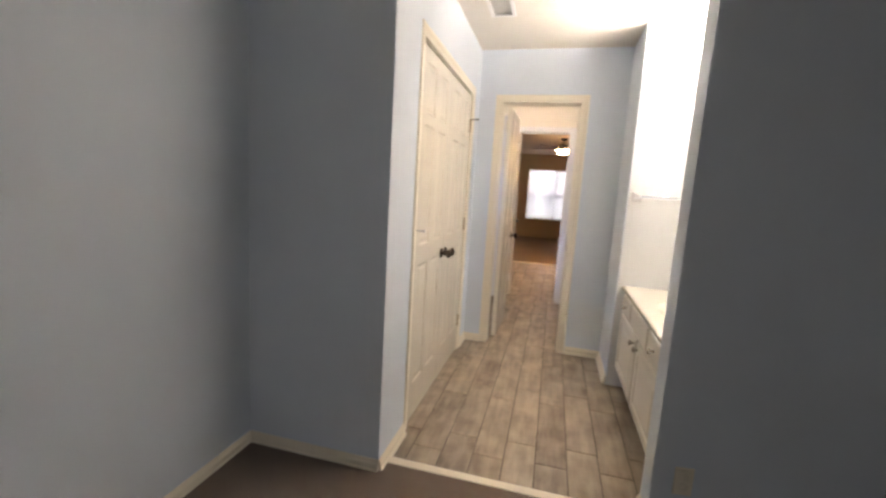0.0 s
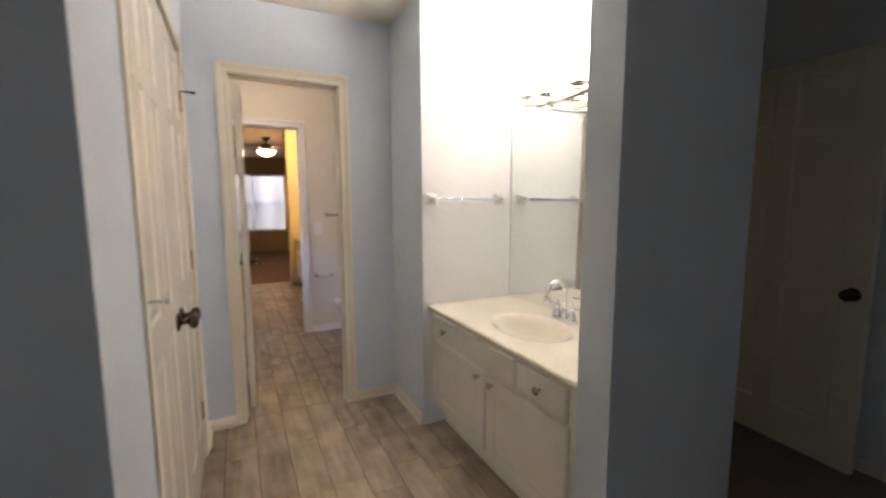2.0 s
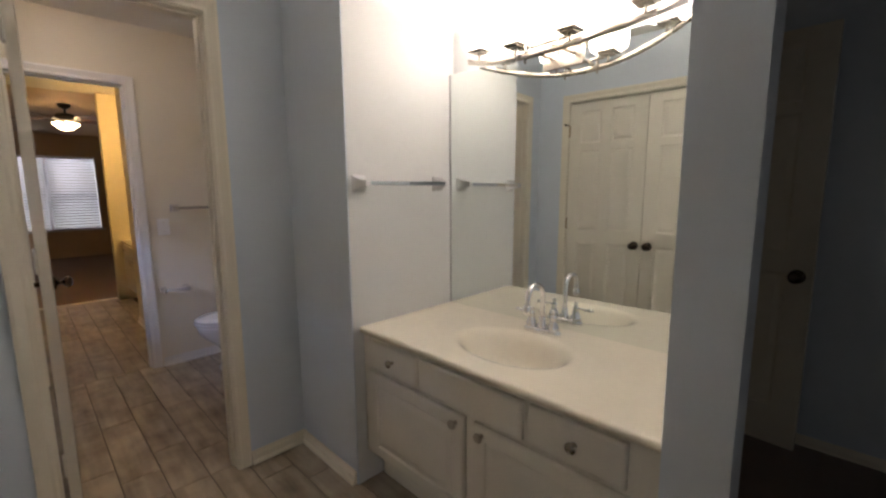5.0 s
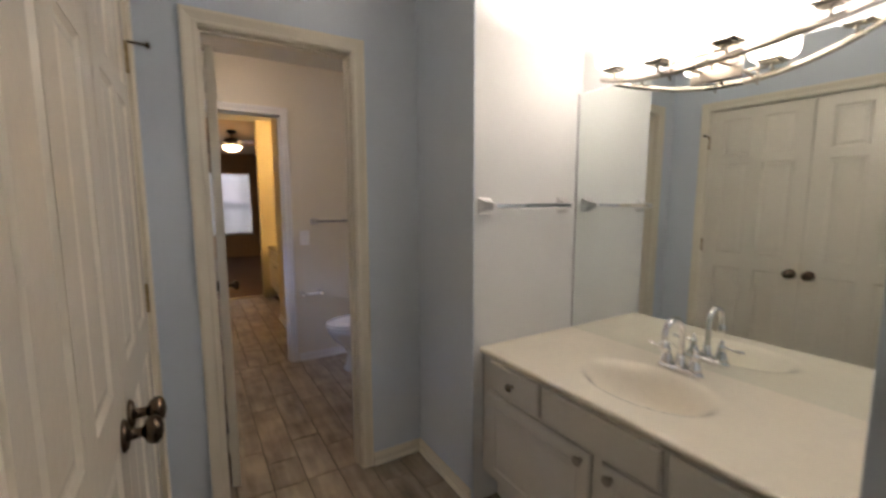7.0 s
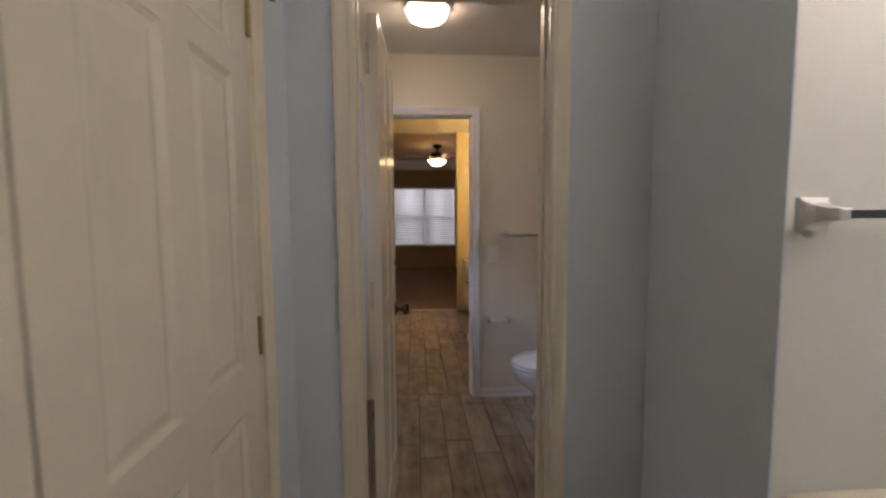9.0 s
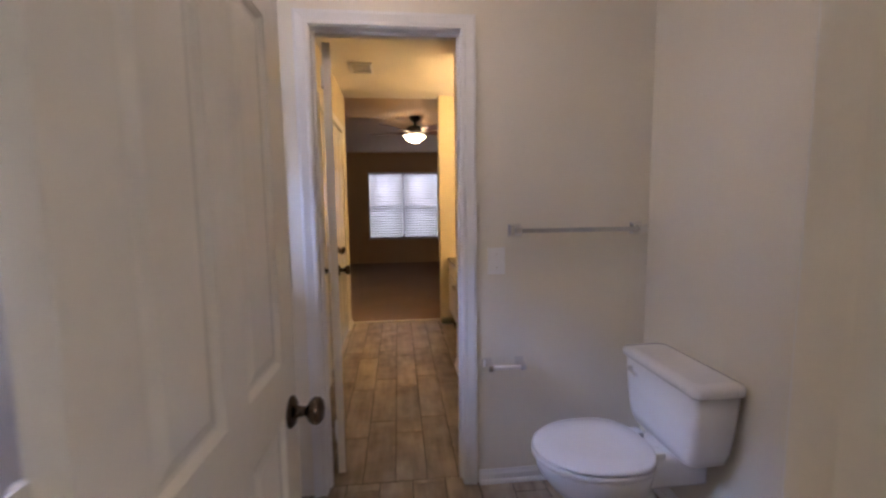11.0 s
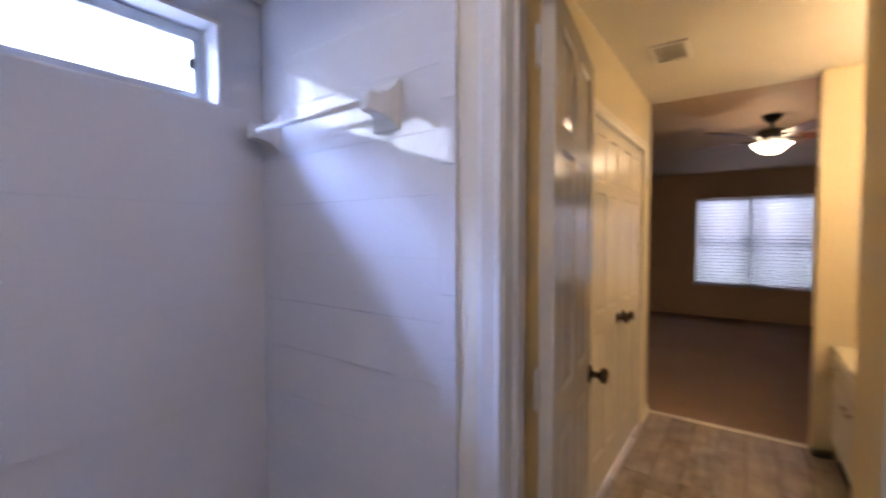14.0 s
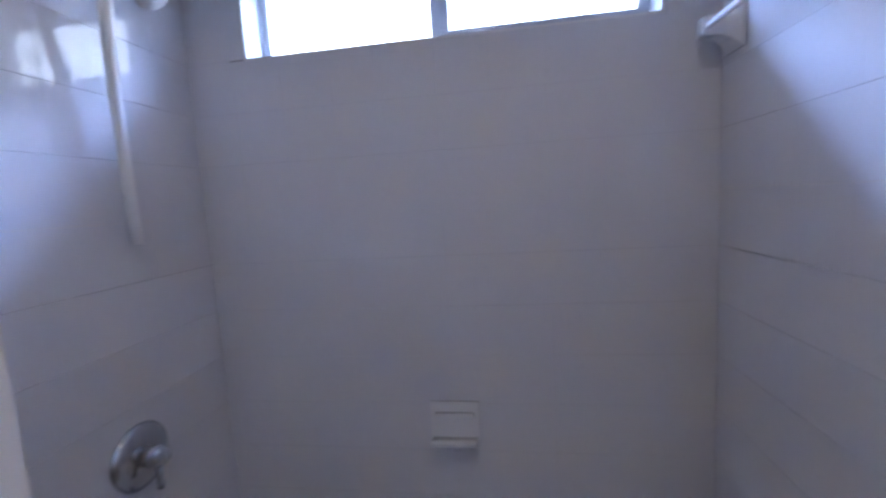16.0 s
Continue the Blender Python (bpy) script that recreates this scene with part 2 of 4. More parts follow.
def solid(name, bm, mat, label="", category="", kind="structure", group=""):
    ob = new(name, finish(bm, name))
    ob.data.materials.append(mat)
    return tagged(ob, label, category, group, kind)


def B():
    return bmesh.new()


def bx(*a, **k):
    return box(bmesh.new(), *a, **k)


H = 2.44  # ceiling height
DH = 2.03  # door openings
ZTOP = 2.215  # lowered ceiling over the bathtub


def wall(name, rects, mat, label="", z1=H):
    """A wall of boxes (x0, y0, z0, x1, y1, z1); z1 None: up to the ceiling."""
    bm = B()
    for x0, y0, z0, x1, y1, zt in rects:
        box(bm, x0, y0, z0, x1, y1, z1 if zt is None else zt)
    return solid(name, bm, mat, label, "wall")


def wall_with_hole(name, x0, x1, ys, zs, mat, label):
    """A wall across x, cut into a 3 x 3 grid by ys and zs with the middle cell open; welded into one mesh."""
    bm = B()
    for i in range(3):
        for k in range(3):
            if (i, k) != (1, 1):
                box(bm, x0, ys[i], zs[k], x1, ys[i + 1], zs[k + 1])
    bmesh.ops.remove_doubles(bm, verts=bm.verts, dist=0.0001)
    met = {}
    for f in bm.faces:
        met.setdefault(tuple(round(v, 4) for v in f.calc_center_median()), []).append(f)
    bmesh.ops.delete(bm, geom=[f for fs in met.values() if len(fs) > 1 for f in fs], context="FACES_ONLY")
    return solid(name, bm, mat, label, "wall")


# ---- structure ----
# ground outside, one sheet to the horizon; the rooms lie on an upper floor
solid("ground", bx(-3000, -3000, -3.2, 3000, 3000, -3.0), M_GROUND, "dry grass ground outside the house", "ground")
_bm = bx(-1.40, -2.6, -0.32, 5.5, 9.68, -0.03)
box(_bm, -3.72, 9.68, -0.32, 5.5, 14.72, -0.03)
solid("floor_slab", _bm, M_STUCCO, "plain slab under all the floors", "floor")

# walls of the blue bedroom and its door recess
wall("wall_bedroom_front", [(-1.30, 3.400, 0, -0.60, 3.52, None), (-0.60, 3.400, 0, -0.462, 3.779, None)], M_BLUE, "pale blue painted wall beside the bath opening")
wall("wall_bedroom_left", [(-1.28, -2.6, 0, -1.155, 3.405, None)], M_BLUE, "pale blue painted bedroom wall")
wall("wall_bedroom_back", [(-1.28, -2.6, 0, 2.55, -2.48, None)], M_BLUE, "pale blue painted bedroom wall")
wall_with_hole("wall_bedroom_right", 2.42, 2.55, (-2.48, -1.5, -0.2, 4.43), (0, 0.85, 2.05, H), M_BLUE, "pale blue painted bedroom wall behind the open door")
wall("wall_entry", [(1.49, 4.27, 0, 1.544, 4.38, None), (2.391, 4.27, 0, 2.42, 4.38, None), (1.544, 4.27, DH + 0.011, 2.391, 4.38, None)], M_BLUE, "pale blue wall with the bedroom doorway")
wall("wall_recess", [(1.45, 3.57, 0, 1.49, 5.29, None)], M_BLUE, "pale blue wall beside the bedroom door")
partition = solid("wall_partition", prism(B(), [(0.685, 3.44), (1.49, 3.53), (1.49, 3.57), (0.685, 3.57)], 0, H), M_BLUE, "pale blue partition between bedroom and vanity", "wall")
wall("wall_mirror", [(1.31, 3.57, 0, 1.45, 5.29, None)], M_ALCOVE, "pale painted wall behind the vanity mirror")
wall("wall_wing", [(0.685, 4.79, 0, 1.31, 5.29, None)], M_ALCOVE, "pale painted return wall at the vanity")
wall("wall_wing_face", [(0.679, 4.79, 0, 0.685, 5.29, None)], M_BLUE, "pale blue painted side of the return wall")
wall("wall_bath_north", [(-0.60, 5.29, 0, -0.275, 5.345, None), (0.351, 5.29, 0, 1.55, 5.345, None), (-0.275, 5.29, DH + 0.011, 0.351, 5.345, None)], M_BLUE, "pale blue wall around the toilet room door")
wall("wall_closet", [(-0.60, 5.021, 0, -0.47, 5.29, None), (-0.60, 3.779, DH + 0.011, -0.47, 5.021, None)], M_BLUE, "pale blue wall around the closet doors")
wall("wall_closet_back", [(-1.28, 3.52, 0, -1.155, 5.29, None), (-1.155, 5.18, 0, -0.60, 5.29, None)], M_BLUE, "plain closet walls behind the doors")

# toilet room
wall("wall_toilet_south", [(-1.40, 5.345, 0, -0.275, 5.40, None), (0.351, 5.345, 0, 1.32, 5.40, None), (-0.275, 5.345, DH + 0.011, 0.351, 5.40, None)], M_CREAMWALL, "off-white painted wall around the toilet room door")
wall("wall_toilet_north", [(-1.40, 6.957, 0, -0.312, 7.01, None), (0.331, 6.957, 0, 1.32, 7.01, None), (-0.312, 6.957, DH + 0.011, 0.331, 7.01, None)], M_CREAMWALL, "off-white painted wall behind the towel bar")
wall("wall_toilet_east", [(1.19, 6.148, 0, 1.32, 6.957, None), (1.19, 5.516, DH + 0.011, 1.32, 6.148, None), (1.19, 5.40, 0, 1.32, 5.516, None)], M_CREAMWALL, "off-white painted wall behind the toilet tank")
wall_with_hole("wall_tub_back", -1.40, -1.245, (5.40, 5.60, 6.81, 6.957), (0, 1.83, 2.097, H), M_GROUT, "white wall over the bathtub with a high window")
solid("ceiling_tub_soffit", bx(-1.245, 5.40, ZTOP, -0.43, 6.957, H), M_CEIL, "lowered painted ceiling over the bathtub", "ceiling")
# out of view; added to limit how steeply daylight enters the bath window
solid("eave", bx(-2.15, 3.2, 2.98, -1.30, 9.0, 3.06), M_STUCCO, "unseen overhang added to bound the light at the bath window", "eave")

# yellow vanity room
wall("wall_yellow_south", [(-0.75, 7.01, 0, -0.312, 7.065, None), (0.331, 7.01, 0, 1.5, 7.065, None), (-0.312, 7.01, DH + 0.011, 0.331, 7.065, None)], M_YELLOW, "cream yellow wall around the inner door")
wall("wall_yellow_left", [(-0.62, 7.065, 0, -0.50, 8.259, None), (-0.62, 9.501, 0, -0.50, 9.80, None), (-0.62, 8.259, DH + 0.011, -0.50, 9.501, None)], M_YELLOW, "cream yellow wall with a panelled door")
wall("wall_yellow_wing", [(0.49, 9.655, 0, 1.5, 9.785, None)], M_YELLOW, "cream yellow end wall of the vanity alcove")
wall("wall_yellow_right", [(0.49, 7.065, 0, 1.25, 8.43, None), (1.12, 8.43, 0, 1.25, 9.655, None)], M_YELLOW, "cream yellow wall of the vanity alcove")

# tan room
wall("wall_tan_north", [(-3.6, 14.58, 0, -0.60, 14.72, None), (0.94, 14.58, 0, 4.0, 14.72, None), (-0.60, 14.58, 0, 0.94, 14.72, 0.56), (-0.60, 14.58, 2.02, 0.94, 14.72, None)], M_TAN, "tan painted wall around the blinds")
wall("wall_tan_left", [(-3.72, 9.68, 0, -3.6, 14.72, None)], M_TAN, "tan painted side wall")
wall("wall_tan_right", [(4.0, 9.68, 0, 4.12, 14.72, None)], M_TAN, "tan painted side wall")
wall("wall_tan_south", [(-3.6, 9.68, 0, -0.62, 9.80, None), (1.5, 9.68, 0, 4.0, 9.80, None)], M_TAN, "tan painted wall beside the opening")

# landing beyond the bedroom door
wall("wall_landing", [(1.44, 5.29, 0, 1.55, 7.2, None), (1.44, 7.2, 0, 5.4, 7.32, None), (5.4, 4.3, 0, 5.5, 7.32, None), (2.55, 4.32, 0, 5.4, 4.43, None)], M_YELLOW, "cream yellow wall of the stair landing")

# ceilings
for cname, r, mat in (("ceiling_bedroom", (-1.28, -2.6, 2.55, 3.57), M_CEIL), ("ceiling_entry", (1.31, 3.57, 2.55, 4.46), M_CEIL), ("ceiling_bath", (-1.28, 3.57, 1.31, 5.345), M_CEIL),
                      ("ceiling_toilet", (-1.40, 5.345, 1.40, 7.01), M_CEIL), ("ceiling_yellow", (-0.75, 7.01, 1.5, 9.80), M_CEIL),
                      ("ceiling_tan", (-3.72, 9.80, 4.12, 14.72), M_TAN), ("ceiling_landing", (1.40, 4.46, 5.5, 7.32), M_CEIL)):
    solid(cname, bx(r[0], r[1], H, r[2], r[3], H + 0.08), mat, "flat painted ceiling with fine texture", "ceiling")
_bm = bx(-1.40, -2.6, H + 0.08, 5.5, 9.68, H + 0.2)
box(_bm, -3.72, 9.68, H + 0.08, 5.5, 14.9, H + 0.2)
solid("roof_slab", _bm, M_STUCCO, "plain roof above the rooms", "roof")

# floors that are not tiled
solid("floor_bedroom", bx(-1.155, -2.48, -0.03, 2.42, 3.475, 0.012), M_CARPET, "dark brown cut-pile bedroom carpet", "carpet")
solid("floor_entry", bx(1.49, 3.475, -0.03, 2.42, 4.46, 0.012), M_CARPET, "dark brown cut-pile carpet at the door", "carpet")
solid("floor_landing", bx(1.40, 4.46, -0.03, 5.4, 7.2, 0.010), M_CARPET, "dark brown carpet of the landing", "carpet")
solid("floor_tan_room", bx(-3.6, 9.78, -0.03, 4.0, 14.58, 0.012), M_CARPET2, "taupe cut-pile carpet", "carpet")
floor = solid("floor", B(), M_FLOORGROUT, "grey-brown wood-look plank tile floor", "floor")
_bm = B()
for r in ((-0.60, 3.475, 1.31, 5.345), (-1.40, 5.345, 1.32, 7.01), (-0.62, 7.01, 1.25, 9.78)):
    box(_bm, r[0], r[1], -0.03, r[2], r[3], -0.004)
floor.data = finish(_bm, "floor")
floor.data.materials.append(M_FLOORGROUT)


# ---- trim ----
def trim(name, pts, h=0.062, d=0.013, mat=M_TRIM, label="painted wooden baseboard"):
    """A baseboard along a line of wall points, standing off to the line's left; mitred at the corners."""
    bm = B()
    n = len(pts)
    off = []
    for i, p in enumerate(pts):
        dirs = []
        if i:
            dirs.append((Vector(p) - Vector(pts[i - 1])).normalized())
        if i < n - 1:
            dirs.append((Vector(pts[i + 1]) - Vector(p)).normalized())
        norms = [Vector((-v.y, v.x)) for v in dirs]
        s = sum(norms, Vector((0, 0)))
        s.normalize()
        off.append(s / max(0.3, s.dot(norms[0])))
    loops = []
    for p, o in zip(pts, off):
        q = Vector(p)
        prof = [(0.0, 0.0), (d + 0.010, 0.0), (d + 0.009, 0.009), (d + 0.004, 0.016), (d, 0.018), (d, h * 0.68), (d * 0.55, h * 0.84), (d * 0.35, h), (0.0, h)]
        loops.append([((q + o * a).x, (q + o * a).y, z) for a, z in prof])
    rings(bm, loops)
    for f in bm.faces:
        f.smooth = False
    return solid(name, bm, mat, label, "baseboard")


trim("baseboard", [(-0.462, 3.400), (-1.155, 3.400), (-1.155, -2.48)])
trim("baseboard", [(-0.462, 3.725), (-0.462, 3.400)])
trim("baseboard", [(2.42, -2.48), (2.42, 4.27)])
trim("baseboard", [(1.49, 4.27), (1.49, 3.53), (0.685, 3.44), (0.685, 3.57)])
trim("baseboard", [(0.679, 4.80), (0.679, 5.29), (0.405, 5.29)])
trim("baseboard", [(-0.325, 5.29), (-0.47, 5.29), (-0.47, 5.074)])
trim("baseboard", [(1.19, 6.21), (1.19, 6.957), (0.392, 6.957)], mat=M_WHITE)
trim("baseboard", [(-0.50, 8.20), (-0.50, 7.065)], mat=M_TRIM)
trim("baseboard", [(-0.50, 9.80), (-0.50, 9.556)])
trim("baseboard", [(0.49, 7.065), (0.49, 8.42)])
trim("baseboard", [(0.49, 9.785), (0.49, 9.655), (0.60, 9.655)])
trim("baseboard", [(4.0, 14.58), (-3.6, 14.58), (-3.6, 9.80)], h=0.075, mat=M_TAN)
solid("trim_threshold", bx(-0.47, 3.462, 0.0, 0.685, 3.508, 0.016, 0.004), M_TRIM, "cream transition strip between carpet and tile", "threshold")
solid("trim_threshold", bx(-0.50, 9.757, 0.0, 0.49, 9.795, 0.014, 0.004), M_TRIM, "cream transition strip between tile and carpet", "threshold")


def casing_profile(w=0.058, d=0.016):
    return [(0.0, 0.0), (0.0, d * 0.62), (w * 0.12, d * 0.75), (w * 0.3, d * 0.62), (w * 0.55, d * 0.80), (w * 0.78, d), (w * 0.97, d * 0.92), (w, d * 0.55), (w, 0.0)]


def door_frame(name, wide, thick, mat, label, m, casings=(True, True), w=0.058, height=DH, stop=0.012):
    """A lined opening: local x across from 0 to wide, local y through the wall from 0 to thick; casing on both faces."""
    t = thing(name, label, "door frame", m, kind="structure")
    j = 0.011
    part("jamb", bx(-j, 0, 0, 0, thick, height), mat, t)
    part("jamb", bx(wide, 0, 0, wide + j, thick, height), mat, t)
    part("head_jamb", bx(-j, 0, height, wide + j, thick, height + j), mat, t)
    if stop:
        sy0, sy1 = thick - 0.037 - 0.030, thick - 0.037
        part("door_stop", bx(0, sy0, 0, stop, sy1, height - stop, 0.002), mat, t)
        part("door_stop", bx(wide - stop, sy0, 0, wide, sy1, height - stop, 0.002), mat, t)
        part("door_stop", bx(0, sy0, height - stop, wide, sy1, height, 0.002), mat, t)
    rv = 0.004
    for face, on in zip((0, 1), casings):
        if not on:
            continue
        y, s = (0.0, -1) if face == 0 else (thick, 1)
        prof = casing_profile(w)
        bm = B()
        path = [((-rv, 0), (-1, 0)), ((-rv, height + rv), (-1, 1)), ((wide + rv, height + rv), (1, 1)), ((wide + rv, 0), (1, 0))]
        loops = [[(px + a * ox, y + s * d, pz + a * oz) for a, d in prof] for (px, pz), (ox, oz) in path]
        rings(bm, loops)
        for f in bm.faces:
            f.smooth = False
        part("casing", bm, mat, t)
    return t


def knob(parent, p, d, mat=M_BRONZE, label="dark bronze round door knob", name="door_knob", size=1.0):
    k = size
    prof = [(0.001, 0), (0.032 * k, 0.0), (0.033 * k, 0.004 * k), (0.026 * k, 0.010 * k), (0.012 * k, 0.013 * k), (0.010 * k, 0.030 * k), (0.013 * k, 0.034 * k), (0.023 * k, 0.039 * k), (0.0285 * k, 0.049 * k), (0.0275 * k, 0.058 * k), (0.020 * k, 0.065 * k), (0.008 * k, 0.068 * k), (0.001, 0.0682 * k)]
    return part(name, lathe(B(), prof, along(p, d), 24), mat, parent, label)


def hinge(parent, p, mat):
    """A butt hinge: knuckle and two small leaves at p, its lower end."""
    bm = B()
    x, y, z = p
    lathe(bm, [(0.001, -0.003), (0.004, -0.003), (0.0065, 0), (0.0065, 0.029), (0.0058, 0.030), (0.0065, 0.031), (0.0065, 0.059), (0.0058, 0.060), (0.0065, 0.061), (0.0065, 0.090), (0.004, 0.093), (0.001, 0.093)], Matrix.Translation(p), 10)
    box(bm, x - 0.030, y - 0.0012, z + 0.001, x, y + 0.0012, z + 0.089)
    return part("hinge", bm, mat, parent)


def panel_door(name, wide, height, mat, label, m, thick=0.035, knobs=(), deadbolt=None, hinges=(), group="", hinge_mat=M_TRIM, latch=False):
    """A six-panel door: local x from the hinge edge 0 to wide, local y from 0 to thick."""
    t = thing(name, label, "door", m, group)
    st, mid = 0.105 * min(1, wide / 0.7), 0.095 * min(1, wide / 0.7)
    rows = [(0.20, 0.885), (0.99, 1.63), (1.685, height - 0.065)]
    cols = [(st, (wide - mid) / 2), ((wide + mid) / 2, wide - st)]
    bm = B()
    xs, zs = [0, cols[0][0], cols[0][1], cols[1][0], cols[1][1], wide], [0.0] + [v for r in rows for v in r] + [height]
    for i in range(5):
        for k in range(7):
            if i in (1, 3) and k in (1, 3, 5):
                continue
            box(bm, xs[i], 0, zs[k], xs[i + 1], thick, zs[k + 1])
    bmesh.ops.remove_doubles(bm, verts=bm.verts, dist=0.0001)
    # drop the inner faces where two boxes meet
    seen = {}
    for f in list(bm.faces):
        c = tuple(round(v, 4) for v in f.calc_center_median())
        seen.setdefault(c, []).append(f)
    for fs in seen.values():
        if len(fs) > 1:
            bmesh.ops.delete(bm, geom=fs, context="FACES_ONLY")
    leaf = part("leaf", bm, mat, t)
    for x0, x1 in cols:
        for z0, z1 in rows:
            b = B()
            loops = []
            def ring(inset, y):
                return [(x0 + inset, y, z0 + inset), (x1 - inset, y, z0 + inset), (x1 - inset, y, z1 - inset), (x0 + inset, y, z1 - inset)]
            order = [(0.036, thick - 0.003), (0.018, thick - 0.007), (0.011, thick - 0.007), (0.0, thick - 0.001), (0.0, 0.001), (0.011, 0.007), (0.018, 0.007), (0.036, 0.003)]
            rings(b, [ring(i, y) for i, y in order])
            for f in b.faces:
                f.smooth = False
            part("panel", b, mat, leaf)
    for x, z, side in knobs:
        knob(t, (x, thick if side > 0 else 0, z), (0, side, 0))
    if deadbolt:
        x, z, side = deadbolt
        part("deadbolt", lathe(B(), [(0.001, 0), (0.031, 0), (0.031, 0.006), (0.024, 0.012), (0.020, 0.024), (0.001, 0.025)], along((x, thick if side > 0 else 0, z), (0, side, 0)), 20), M_BRONZE, t, "dark bronze deadbolt")
    for z, y in hinges:
        hinge(t, (-0.002, y, z), hinge_mat)
    if latch:
        part("latch_plate", bx(wide - 0.0005, thick * 0.2, 0.90, wide + 0.0015, thick * 0.8, 0.96), M_BRONZE, t, "dark latch plate")
    return t


# ---- doors ----
door_frame("door_frame_bath", 0.604, 0.11, M_TRIM, "cream painted frame of the toilet room door", pose(-0.264, 5.29, 0), stop=0.008)
bath = panel_door("bath_door", 0.574, 2.005, M_DOOR, "almond six-panel door standing open into the toilet room", pose(-0.205, 5.449, 0.012, 0, 0, 88.0),
           knobs=((0.527, 0.875, -1), (0.527, 0.875, 1)), hinges=((0.18, 0.037), (1.0, 0.037), (1.81, 0.037)), latch=True, hinge_mat=M_DOOR)
door_frame("door_frame_inner", 0.621, 0.108, M_WHITE, "white painted frame between toilet and yellow room", pose(-0.301, 6.957, 0))
inner = panel_door("inner_door", 0.600, 2.005, M_DOOR, "almond six-panel door standing open beside the frame", pose(-0.240, 7.092, 0.012, 0, 0, 98),
           knobs=((0.540, 0.915, -1), (0.540, 0.915, 1)), hinges=((0.18, 0.037), (0.99, 0.037), (1.81, 0.037)), latch=True, hinge_mat=M_WHITE)
for z in (0.18, 0.99, 1.81):
    part("hinge_leaf", bx(-0.030, 0.031, z - 0.002, 0.003, 0.0345, z + 0.092, 0.001), M_WHITE, inner, "white painted hinge leaf")
for z in (0.18, 1.0, 1.81):
    part("hinge_leaf", bx(-0.026, 0.031, z - 0.002, 0.003, 0.0345, z + 0.092, 0.001), M_DOOR, bath, "painted hinge leaf")
door_frame("door_frame_linen", 0.61, 0.13, M_WHITE, "white painted frame of the linen door", pose(1.19, 6.137, 0, 0, 0, -90), casings=(True, False), stop=0.0)
linen = panel_door("linen_door", 0.598, 2.005, M_WHITE, "white six-panel door, just ajar, beside the toilet", pose(1.194, 6.1285, 0.012, 0, 0, -90), knobs=((0.062, 0.885, -1),))
part("latch", bx(-0.007, -0.004, 0.855, 0.004, 0.030, 0.915, 0.001), M_BLACK, linen, "dark latch in the gap of the door")
door_frame("door_frame_closet", 1.22, 0.13, M_TRIM, "cream painted frame of the closet", pose(-0.47, 3.79, 0, 0, 0, 90), casings=(True, False))
closet_a = panel_door("closet_door", 0.6045, 2.005, M_DOOR, "almond six-panel closet door, closed, knob by the gap", pose(-0.473, 3.793, 0.012, 0, 0, 90),
                      knobs=((0.558, 0.887, -1),), hinges=((0.20, -0.003), (0.99, -0.003), (1.745, -0.003)), group="pair of closet doors")
closet_b = panel_door("closet_door", 0.6045, 2.005, M_DOOR, "almond six-panel closet door with brass hinges, closed", pose(-0.508, 5.007, 0.012, 0, 0, -90),
                      knobs=((0.558, 0.887, 1),), hinges=((0.20, 0.038), (0.99, 0.038), (1.745, 0.038)), group="pair of closet doors", hinge_mat=M_BRASS)
bm = B()
tube(bm, [(-0.004, -0.005, 1.082), (-0.008, -0.030, 1.083), (-0.012, -0.052, 1.083)], 0.0042, 8)
lathe(bm, [(0.001, 0), (0.008, 0), (0.008, 0.010), (0.001, 0.011)], along((-0.012, -0.050, 1.083), (-0.1, -1, 0)), 12)
part("hinge_pin_stop", bm, M_SATIN, closet_a, "pale hinge-pin door stop")
bm = B()
tube(bm, [(-0.004, 0.040, 1.838), (-0.008, 0.065, 1.838), (-0.012, 0.092, 1.838)], 0.0042, 8)
lathe(bm, [(0.001, 0), (0.009, 0), (0.009, 0.010), (0.001, 0.011)], along((-0.012, 0.088, 1.838), (-0.1, 1, 0)), 12)
part("hinge_pin_stop", bm, M_BRONZE, closet_b, "dark hinge-pin door stop")
door_frame("door_frame_bedroom", 0.825, 0.11, M_TRIM, "cream painted frame of the bedroom door", pose(1.555, 4.27, 0))
panel_door("bedroom_door", 0.818, 2.005, M_DOOR, "almond six-panel bedroom door standing open in the dark", pose(2.372, 4.252, 0.014, 0, 0, -94.5),
           knobs=((0.760, 0.872, -1), (0.760, 0.872, 1)))
door_frame("door_frame_yellow_closet", 1.22, 0.12, M_TRIM, "cream painted frame of the second closet", pose(-0.50, 8.27, 0, 0, 0, 90), casings=(True, False))
panel_door("closet_door", 0.6045, 2.005, M_DOOR, "almond six-panel closet door in warm light, closed", pose(-0.503, 8.273, 0.012, 0, 0, 90), knobs=((0.546, 0.90, -1),), group="second pair of closet doors")
panel_door("closet_door", 0.6045, 2.005, M_DOOR, "almond six-panel closet door in warm light, closed", pose(-0.538, 9.487, 0.012, 0, 0, -90), knobs=((0.546, 0.90, 1),), hinges=((0.20, 0.038), (0.99, 0.038), (1.745, 0.038)), group="second pair of closet doors")


